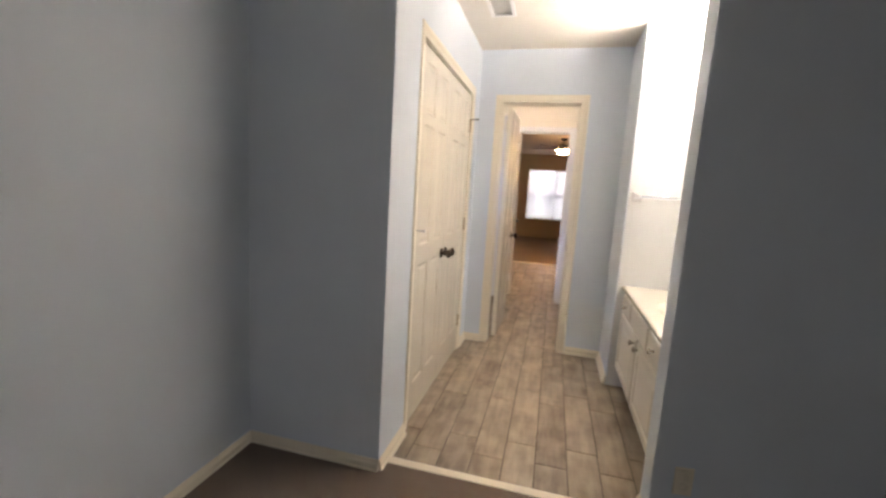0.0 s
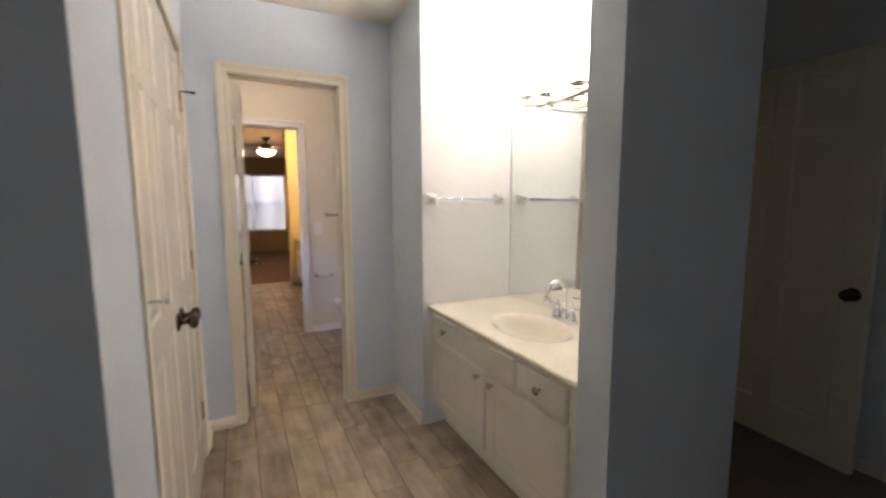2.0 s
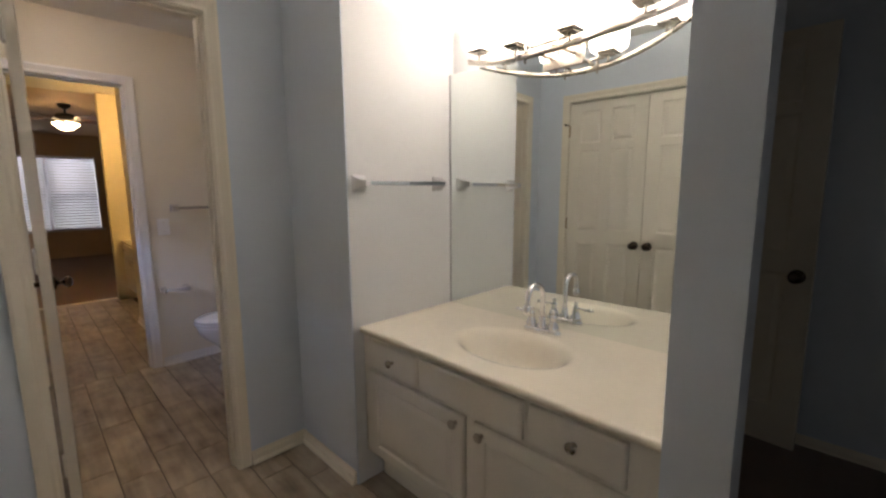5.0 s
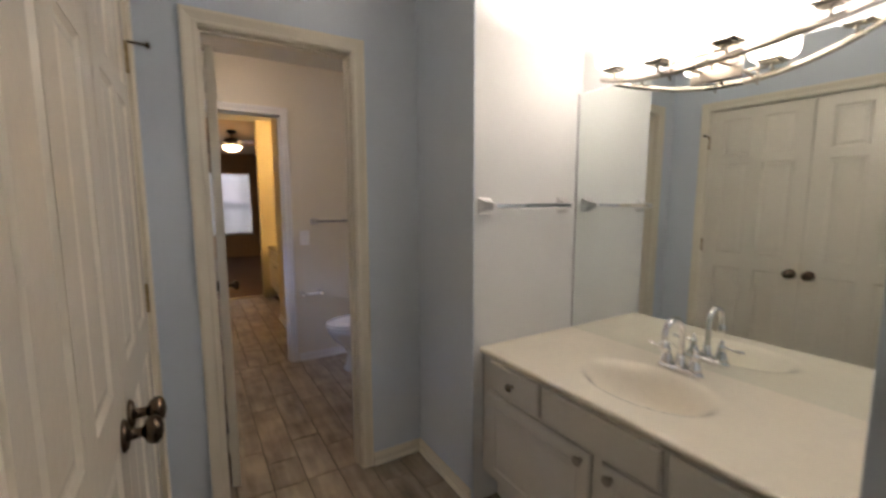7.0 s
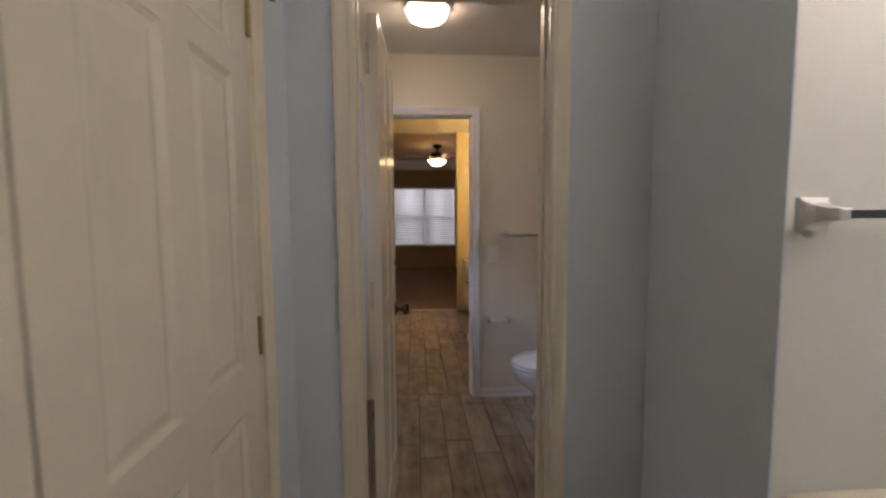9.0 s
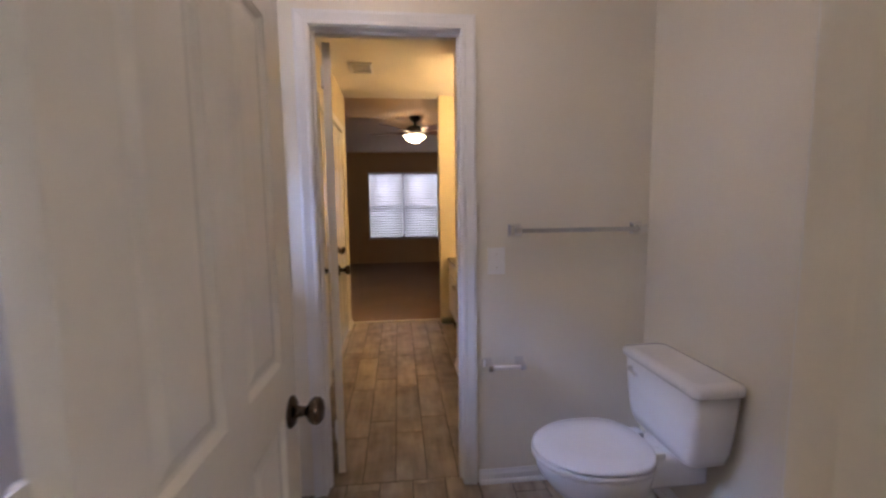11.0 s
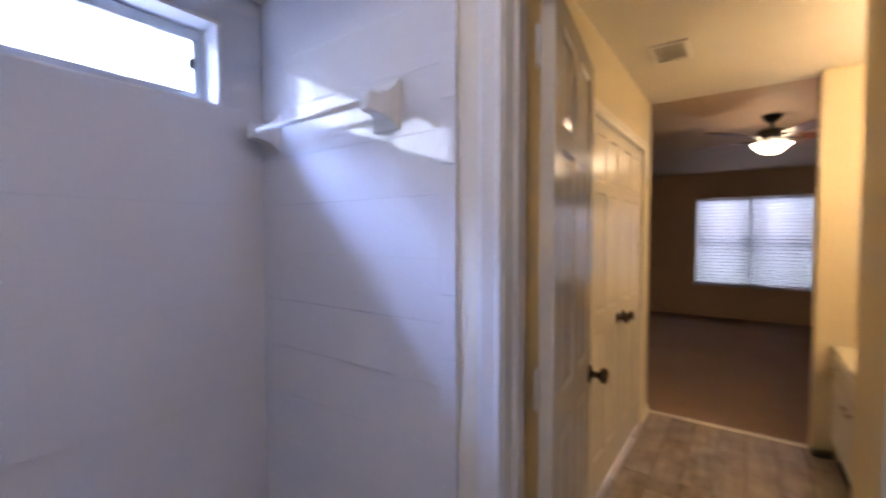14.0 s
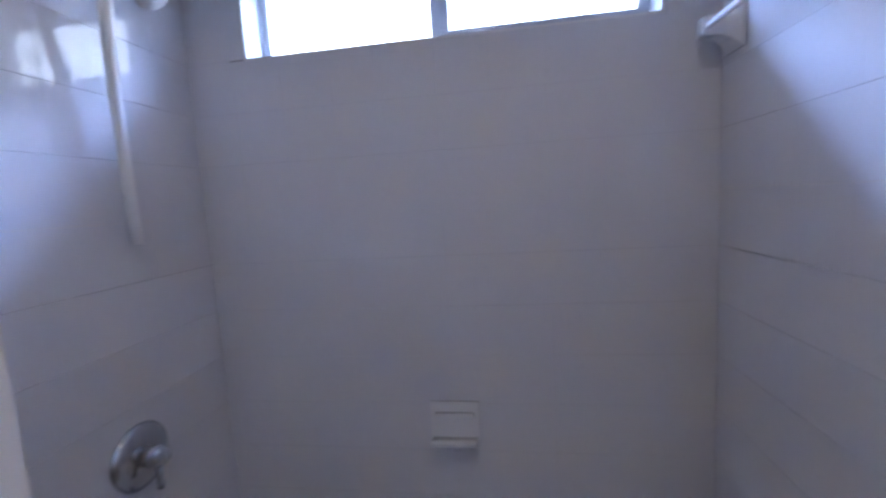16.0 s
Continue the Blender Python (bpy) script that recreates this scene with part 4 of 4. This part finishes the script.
part("spray_head", bm, M_PLASTIC, arm, "white plastic spray head")

# ceramic bar in the tub corner
bar = thing("ceramic_towel_bar", "thin white rod between white ceramic flared brackets", "towel bar", pose(0, 0, 0))
for x in (-0.642, -1.165):
    m = along((x, 6.944, 1.757), (0, -1, 0))
    bm = B()
    loops = []
    for k, d in ((1.0, 0), (1.0, 0.004), (0.84, 0.008), (0.62, 0.018), (0.46, 0.032), (0.38, 0.048), (0.37, 0.070), (0.33, 0.080), (0.16, 0.083)):
        loops.append([m @ Vector((0.046 * k * sx, 0.062 * k * sy, d)) for sx, sy in ((-1, -1), (1, -1), (1, 1), (-1, 1))])
    rings(bm, loops)
    for f in bm.faces:
        f.smooth = False
    part("bracket", bm, M_PORC, bar)
part("rod", tube(B(), [(-1.165, 6.878, 1.757), (-0.90, 6.878, 1.757), (-0.642, 6.878, 1.757)], 0.008, 16), M_PLASTIC, bar, "thin white plastic rod")

soap = thing("soap_dish", "white ceramic soap dish set on the tiles", "soap dish", pose(-1.236, 6.188, 0.675))
bm = B()
box(bm, 0, -0.077, -0.068, 0.012, 0.077, 0.072, 0.004)
part("back_plate", bm, M_PORC, soap)
bm = B()
prof = [(0.010, -0.058), (0.030, -0.056), (0.062, -0.046), (0.070, -0.030), (0.066, -0.024), (0.056, -0.034), (0.030, -0.042), (0.010, -0.044)]
rings(bm, [[(x, y, z) for x, z in prof] for y in (-0.070, -0.062, 0.062, 0.070)])
part("tray", bm, M_PORC, soap)
part("lip", bx(0.010, -0.062, 0.020, 0.028, 0.062, 0.040, 0.006), M_PORC, soap)

# ---- bath window ----
win = thing("window_bath", "high sliding window with pale metal frame", "window", pose(0, 0, 0), kind="structure")
Y0, Y1, Z0, Z1 = 5.60, 6.81, 1.83, 2.097
rv = B()
for r in ((-1.345, Y0, Z0 - 0.0, -1.238, Y1, Z0 + 0.008), (-1.345, Y0, Z1 - 0.008, -1.238, Y1, Z1), (-1.345, Y0, Z0 + 0.008, -1.238, Y0 + 0.008, Z1 - 0.008), (-1.345, Y1 - 0.008, Z0 + 0.008, -1.238, Y1, Z1 - 0.008)):
    box(rv, *r)
part("window_lining", rv, M_WHITE, win)


def sash(name, y0, y1, z0, z1, x, w, d, parent):
    b = B()
    for r in ((y0, z0, y1, z0 + w), (y0, z1 - w, y1, z1), (y0, z0 + w, y0 + w, z1 - w), (y1 - w, z0 + w, y1, z1 - w)):
        box(b, x - d, r[0], r[1], x, r[2], r[3], 0.002)
    f = part(name, b, M_ALU, parent)
    p = part("pane", bx(x - d / 2 - 0.002, y0 + w * 0.8, z0 + w * 0.8, x - d / 2 + 0.002, y1 - w * 0.8, z1 - w * 0.8), M_GLASS, f)
    p.visible_shadow = False
    return f


sash("frame", Y0 + 0.008, Y1 - 0.008, Z0 + 0.008, Z1 - 0.008, -1.338, 0.014, 0.03, win)
sash("sash", Y0 + 0.009, 6.190, Z0 + 0.010, Z1 - 0.014, -1.345, 0.023, 0.014, win)
sash("sash", 6.192, Y1 - 0.010, Z0 + 0.022, Z1 - 0.014, -1.326, 0.033, 0.018, win)
part("sash_latch", bx(-1.326, Y1 - 0.060, 1.955, -1.312, Y1 - 0.044, 1.985, 0.002), M_BLACK, win, "dark sash latch")

# ---- yellow vanity alcove ----
yv = thing("vanity_cabinet", "cream vanity cabinet in warm yellow light", "cabinet", pose(0, 0, 0))
for piece, r in zip(("face_frame", "side_panel", "side_panel", "bottom_panel"), ((0.590, 8.434, 0.15, 0.610, 9.652, 0.70), (0.610, 8.434, 0.15, 1.118, 8.452, 0.70), (0.610, 9.634, 0.15, 1.118, 9.652, 0.70), (0.610, 8.452, 0.15, 1.118, 9.634, 0.168))):
    part(piece, bx(*r), M_CAB, yv)
part("toe_kick", bx(0.665, 8.44, 0, 1.11, 9.645, 0.15), M_CAB, yv)
cabinet_front("cabinet_door", 8.50, 9.03, 0.165, 0.547, 0.590, yv, True, (8.99, 0.51))
cabinet_front("cabinet_door", 9.06, 9.60, 0.165, 0.547, 0.590, yv, True, (9.10, 0.51))
cabinet_front("drawer", 8.50, 8.80, 0.562, 0.688, 0.590, yv, False, (8.65, 0.628))
cabinet_front("false_drawer", 8.82, 9.28, 0.562, 0.688, 0.590, yv, False)
cabinet_front("drawer", 9.30, 9.60, 0.562, 0.688, 0.590, yv, False, (9.45, 0.628))
vanity_top("sink_counter", "cream cultured marble vanity top in warm light", 0.579, 1.118, 8.434, 9.652, 0.728, 0.835, 9.04, 0.155, 0.225, M_TOP)
ym = thing("mirror", "frameless wall mirror above the warm-lit vanity", "mirror", pose(0, 0, 0))
part("glass", bx(1.112, 8.436, 0.742, 1.118, 9.650, 1.857), M_MIRROR, ym)
yl = thing("vanity_light", "amber glass wall light above the second mirror", "wall light", pose(1.12, 8.90, 1.93))
part("wall_plate", bx(-0.02, -0.30, -0.04, 0, 0.30, 0.04, 0.004), M_NICKEL, yl)
for y in (-0.22, 0.0, 0.22):
    bm = B()
    tube(bm, [(-0.02, y, 0), (-0.09, y, 0), (-0.10, y, 0.03)], 0.006, 8)
    holder = part("arm", bm, M_NICKEL, yl)
    part("shade", lathe(B(), [(0.001, 0), (0.03, 0), (0.045, 0.03), (0.055, 0.11), (0.05, 0.112), (0.001, 0.10)], pose(-0.10, y, 0.03), 18), M_YSHADE, holder, "glowing amber glass shade")

# ---- tan room: window with blinds, fan ----
fw = thing("window_far", "pair of windows behind closed white blinds", "window", pose(0, 0, 0), kind="structure")
for a, c in ((-0.60, 0.158), (0.182, 0.94)):
    b = B()
    for r in ((a, 0.56, c, 0.585), (a, 1.995, c, 2.02), (a, 0.585, a + 0.022, 1.995), (c - 0.022, 0.585, c, 1.995), (a + 0.022, 1.28, c - 0.022, 1.30)):
        box(b, r[0], 14.66, r[1], r[2], 14.70, r[3], 0.003)
    f = part("window_frame", b, M_WHITE, fw)
    p = part("pane", bx(a + 0.03, 14.678, 0.59, c - 0.03, 14.682, 1.99), M_GLASS, f)
    p.visible_shadow = False
part("window_lining", bx(-0.600, 14.583, 0.56, -0.578, 14.66, 2.02, 0.002), M_WHITE, fw)
part("window_lining", bx(0.918, 14.583, 0.56, 0.940, 14.66, 2.02, 0.002), M_WHITE, fw)
part("mullion", bx(0.158, 14.64, 0.56, 0.182, 14.70, 2.02, 0.003), M_WHITE, fw)
part("window_sill", bx(-0.64, 14.545, 0.535, 0.98, 14.66, 0.56, 0.004), M_WHITE, fw)
for a, c in ((-0.572, 0.164), (0.176, 0.912)):
    t = thing("window_blind", "closed white horizontal slat blind, lit from behind", "blind", pose(0, 0, 0), group="far window blinds")
    part("head_rail", bx(a, 14.575, 1.975, c, 14.625, 2.015, 0.004), M_BLIND, t)
    n = 26
    me = None
    for i in range(n):
        z = 0.59 + (1.96 - 0.59) * i / (n - 1)
        if me is None:
            b = B()
            rings(b, [[(x, y, 0.0030 - 3.0 * y * y + s) for y, s in ((-0.0355, 0), (-0.018, 0), (0, 0), (0.018, 0), (0.0355, 0), (0.0355, 0.002), (0.018, 0.002), (0, 0.002), (-0.018, 0.002), (-0.0355, 0.002))] for x in (0, c - a)])
            ob = part("slat", b, M_BLIND, t)
            me = ob.data
        else:
            ob = new("slat", me)
            ob.parent = t
        ob.matrix_basis = pose(a, 14.60, z, -33, 0, 0)
    part("bottom_rail", bx(a, 14.585, 0.562, c, 14.615, 0.580, 0.003), M_BLIND, t)
    for x in (a + 0.12, c - 0.12):
        part("cord", tube(B(), [(x, 14.572, 0.57), (x, 14.572, 1.98)], 0.0018, 6), M_BLIND, t)

fan = thing("ceiling_fan", "dark ceiling fan with a lit four-shade light kit", "ceiling fan", pose(0.285, 10.75, 0))
part("canopy", lathe(B(), [(0.001, H), (0.07, H), (0.065, H - 0.03), (0.03, H - 0.06), (0.001, H - 0.061)], Matrix(), 24), M_BLACK, fan)
part("down_rod", lathe(B(), [(0.001, H - 0.05), (0.013, H - 0.05), (0.013, H - 0.12), (0.001, H - 0.12)], Matrix(), 12), M_BLACK, fan)
part("motor", lathe(B(), [(0.001, H - 0.11), (0.05, H - 0.115), (0.10, H - 0.13), (0.115, H - 0.16), (0.115, H - 0.20), (0.09, H - 0.225), (0.05, H - 0.225), (0.001, H - 0.225)], Matrix(), 28), M_BLACK, fan)
for k in range(5):
    r = Matrix.Rotation(radians(14 + 72 * k), 4, "Z")
    bm = B()
    loops = [[(x, -w, H - 0.195 + 0.011 * s), (x, w, H - 0.195 - 0.011 * s), (x, w, H - 0.189 - 0.011 * s), (x, -w, H - 0.189 + 0.011 * s)] for x, w, s in ((0.19, 0.050, 1), (0.30, 0.060, 1), (0.55, 0.067, 1), (0.63, 0.060, 1), (0.66, 0.035, 1))]
    rings(bm, loops)
    for f in bm.faces:
        f.smooth = False
    blade = part("blade", bm, M_WALNUT, fan, m=r)
    b = B()
    box(b, 0.09, -0.015, H - 0.205, 0.23, 0.015, H - 0.198, 0.002)
    part("blade_iron", b, M_BLACK, blade)
kit = part("light_kit", lathe(B(), [(0.001, H - 0.220), (0.045, H - 0.223), (0.055, H - 0.240), (0.03, H - 0.256), (0.001, H - 0.257)], Matrix(), 20), M_BLACK, fan)
for k in range(4):
    a = radians(8 + 90 * k)
    m = along((0.054 * math.cos(a), 0.054 * math.sin(a), H - 0.236), (math.cos(a) * 0.64, math.sin(a) * 0.64, -0.77))
    part("shade", lathe(B(), [(0.001, 0), (0.020, 0), (0.028, 0.014), (0.043, 0.032), (0.058, 0.052), (0.064, 0.062), (0.058, 0.061), (0.001, 0.050)], m, 18), M_FANGLASS, kit, "glowing frosted bell shade")

# ---- stair landing ----
rail = thing("stair_railing", "white balusters under a dark wooden handrail", "railing", pose(0, 0, 0))
part("handrail", bx(1.56, 5.62, 0.90, 3.6, 5.68, 0.95, 0.012), M_WALNUT, rail)
part("bottom_rail", bx(1.56, 5.63, 0.08, 3.6, 5.67, 0.12, 0.004), M_WHITE, rail)
me = None
for i in range(17):
    if me is None:
        b = B()
        box(b, -0.016, -0.016, 0.010, 0.016, 0.016, 0.91, 0.003)
        ob = part("baluster", b, M_WHITE, rail)
        me = ob.data
    else:
        ob = new("baluster", me)
        ob.parent = rail
    ob.matrix_basis = pose(1.63 + 0.12 * i, 5.65, 0)
# unseen fixture, added only to give the landing warm light
hl = thing("dome_light", "unseen dome light added to brighten the landing", "ceiling light", pose(3.2, 5.4, H))
part("base", lathe(B(), [(0.001, 0), (0.125, 0), (0.12, -0.022), (0.001, -0.022)], Matrix(), 24), M_PLASTIC, hl)
part("glass_dome", lathe(B(), [(0.001, -0.022), (0.112, -0.0225), (0.090, -0.068), (0.025, -0.089), (0.001, -0.090)], Matrix(), 24), M_HALLFILL, hl)

# emitting sheet added to whiten the bath panes and their reflections in the tiles
bd = thing("backdrop", "glowing sheet standing in for white sky beyond the bath window", "sky", pose(0, 0, 0), kind="structure")
part("haze", bx(-60.2, -150, -3.0, -60.0, 160, 45.0), M_SKYGLOW, bd)

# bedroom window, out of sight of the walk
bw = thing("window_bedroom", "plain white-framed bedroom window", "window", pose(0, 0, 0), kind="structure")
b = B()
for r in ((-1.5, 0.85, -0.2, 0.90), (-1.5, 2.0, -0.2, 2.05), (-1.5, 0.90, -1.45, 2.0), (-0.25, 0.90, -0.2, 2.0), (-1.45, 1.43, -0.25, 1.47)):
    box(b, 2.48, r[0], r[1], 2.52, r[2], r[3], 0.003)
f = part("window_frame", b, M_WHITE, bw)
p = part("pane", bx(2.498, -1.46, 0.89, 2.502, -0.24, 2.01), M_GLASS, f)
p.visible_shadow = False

# ---- tiles ----
rng = random.Random(4)


P = 0.157
shared = {}


def tile_piece(parent, a, b, z0, z1, face, at):
    """A tile of the wall face ('x': faces +x at x=at; 'y-': faces -y; 'y+': faces +y)."""
    g, gv = (0.00005, 0.00015) if face == "x" else (0.0001, 0.0004)
    w, h = round(b - a - 2 * g, 4), round(z1 - z0 - 2 * gv, 4)
    if w < 0.012 or h < 0.012:
        return
    key = (w, h, face == "x")
    if key not in shared:
        bm = B()
        e, t = 0.0007 if face == "x" else 0.0014, 0.009
        rings(bm, [[(0, 0, 0), (w, 0, 0), (w, 0, h), (0, 0, h)], [(0, t - 0.0004, 0), (w, t - 0.0004, 0), (w, t - 0.0004, h), (0, t - 0.0004, h)], [(e, t, e), (w - e, t, e), (w - e, t, h - e), (e, t, h - e)]])
        for f in bm.faces:
            f.smooth = False
        me = finish(bm, "tile")
        me.materials.append(M_TILE)
        shared[key] = me
    ob = new("tile", shared[key])
    ob.parent = parent
    tip = rng.uniform(-0.05, 0.05), rng.uniform(-0.015, 0.015)
    if face == "x":
        ob.matrix_basis = pose(at, b - g, z0 + gv, tip[0], 0, -90 + tip[1])
    elif face == "y-":
        ob.matrix_basis = pose(b - g, at, z0 + gv, tip[0], 0, 180 + tip[1])
    else:
        ob.matrix_basis = pose(a + g, at, z0 + gv, tip[0], 0, tip[1])


def cut(lo, hi, start, step):
    """Joints from lo to hi on a grid through start."""
    k = math.floor((lo - start) / step)
    out = [lo]
    while True:
        k += 1
        v = start + k * step
        if v >= hi - 0.004:
            break
        if v > lo + 0.004:
            out.append(v)
    return out + [hi]


zs = cut(0.362, ZTOP, 1.521, P)
tw = bpy.data.objects["wall_tub_back"]
for y0, y1 in zip(cut(5.409, 6.948, 6.184, P), cut(5.409, 6.948, 6.184, P)[1:]):
    for z0, z1 in zip(zs, zs[1:]):
        # split round the window opening
        if z1 <= 1.83 or z0 >= 2.097 or y1 <= 5.60 or y0 >= 6.81:
            tile_piece(tw, y0, y1, z0, z1, "x", -1.245)
            continue
        if z0 < 1.83:
            tile_piece(tw, y0, y1, z0, 1.83, "x", -1.245)
        if z1 > 2.097:
            tile_piece(tw, y0, y1, 2.097, z1, "x", -1.245)
        zz0, zz1 = max(z0, 1.83), min(z1, 2.097)
        if y0 < 5.60:
            tile_piece(tw, y0, 5.60, zz0, zz1, "x", -1.245)
        if y1 > 6.81:
            tile_piece(tw, 6.81, y1, zz0, zz1, "x", -1.245)
for wname, face, at in (("wall_toilet_north", "y-", 6.957), ("wall_toilet_south", "y+", 5.40)):
    wo = bpy.data.objects[wname]
    xs = cut(-1.236, -0.472, -0.472, P)
    for a, c in zip(xs, xs[1:]):
        for z0, z1 in zip(zs, zs[1:]):
            tile_piece(wo, a, c, z0, z1, face, at)
    ez = cut(0.0, ZTOP, 1.4345, P)
    for z0, z1 in zip(ez, ez[1:]):
        tile_piece(wo, -0.472, -0.425, z0, z1, face, at)

# planks of the floor
W, L, G = 0.1537, 0.625, 0.0022
plank_mesh = {}


def plank(x0, y0, x1, y1):
    w, d = round(x1 - x0 - 2 * G, 4), round(y1 - y0 - 2 * G, 4)
    if w < 0.012 or d < 0.012:
        return
    if (w, d) not in plank_mesh:
        bm = B()
        e = 0.0025
        rings(bm, [[(0, 0, -0.008), (w, 0, -0.008), (w, d, -0.008), (0, d, -0.008)], [(0, 0, -0.0015), (w, 0, -0.0015), (w, d, -0.0015), (0, d, -0.0015)], [(e, e, 0), (w - e, e, 0), (w - e, d - e, 0), (e, d - e, 0)]])
        for f in bm.faces:
            f.smooth = False
        me = finish(bm, "plank")
        me.materials.append(M_PLANK)
        plank_mesh[(w, d)] = me
    ob = new("plank", plank_mesh[(w, d)])
    ob.parent = floor
    ob.matrix_basis = pose(x0 + G, y0 + G, rng.uniform(-0.0004, 0.0002))


AREAS = ((-0.60, 3.50, 0.82, 5.345, -0.0715, 3.69), (-0.47, 5.345, 1.19, 7.01, -0.0715, 3.69), (-0.62, 7.01, 0.62, 9.765, 0.0, 7.44))
for ax0, ay0, ax1, ay1, gx, gy in AREAS:
    k = math.floor((ax0 - gx) / W)
    while gx + k * W < ax1:
        x0, x1 = max(ax0, gx + k * W), min(ax1, gx + (k + 1) * W)
        start = gy + (0.155 if k % 2 else 0.0) + 0.014 * k
        j = math.floor((ay0 - start) / L)
        while start + j * L < ay1:
            y0, y1 = max(ay0, start + j * L), min(ay1, start + (j + 1) * L)
            if y1 > y0:
                plank(x0, y0, x1, y1)
            j += 1
        k += 1
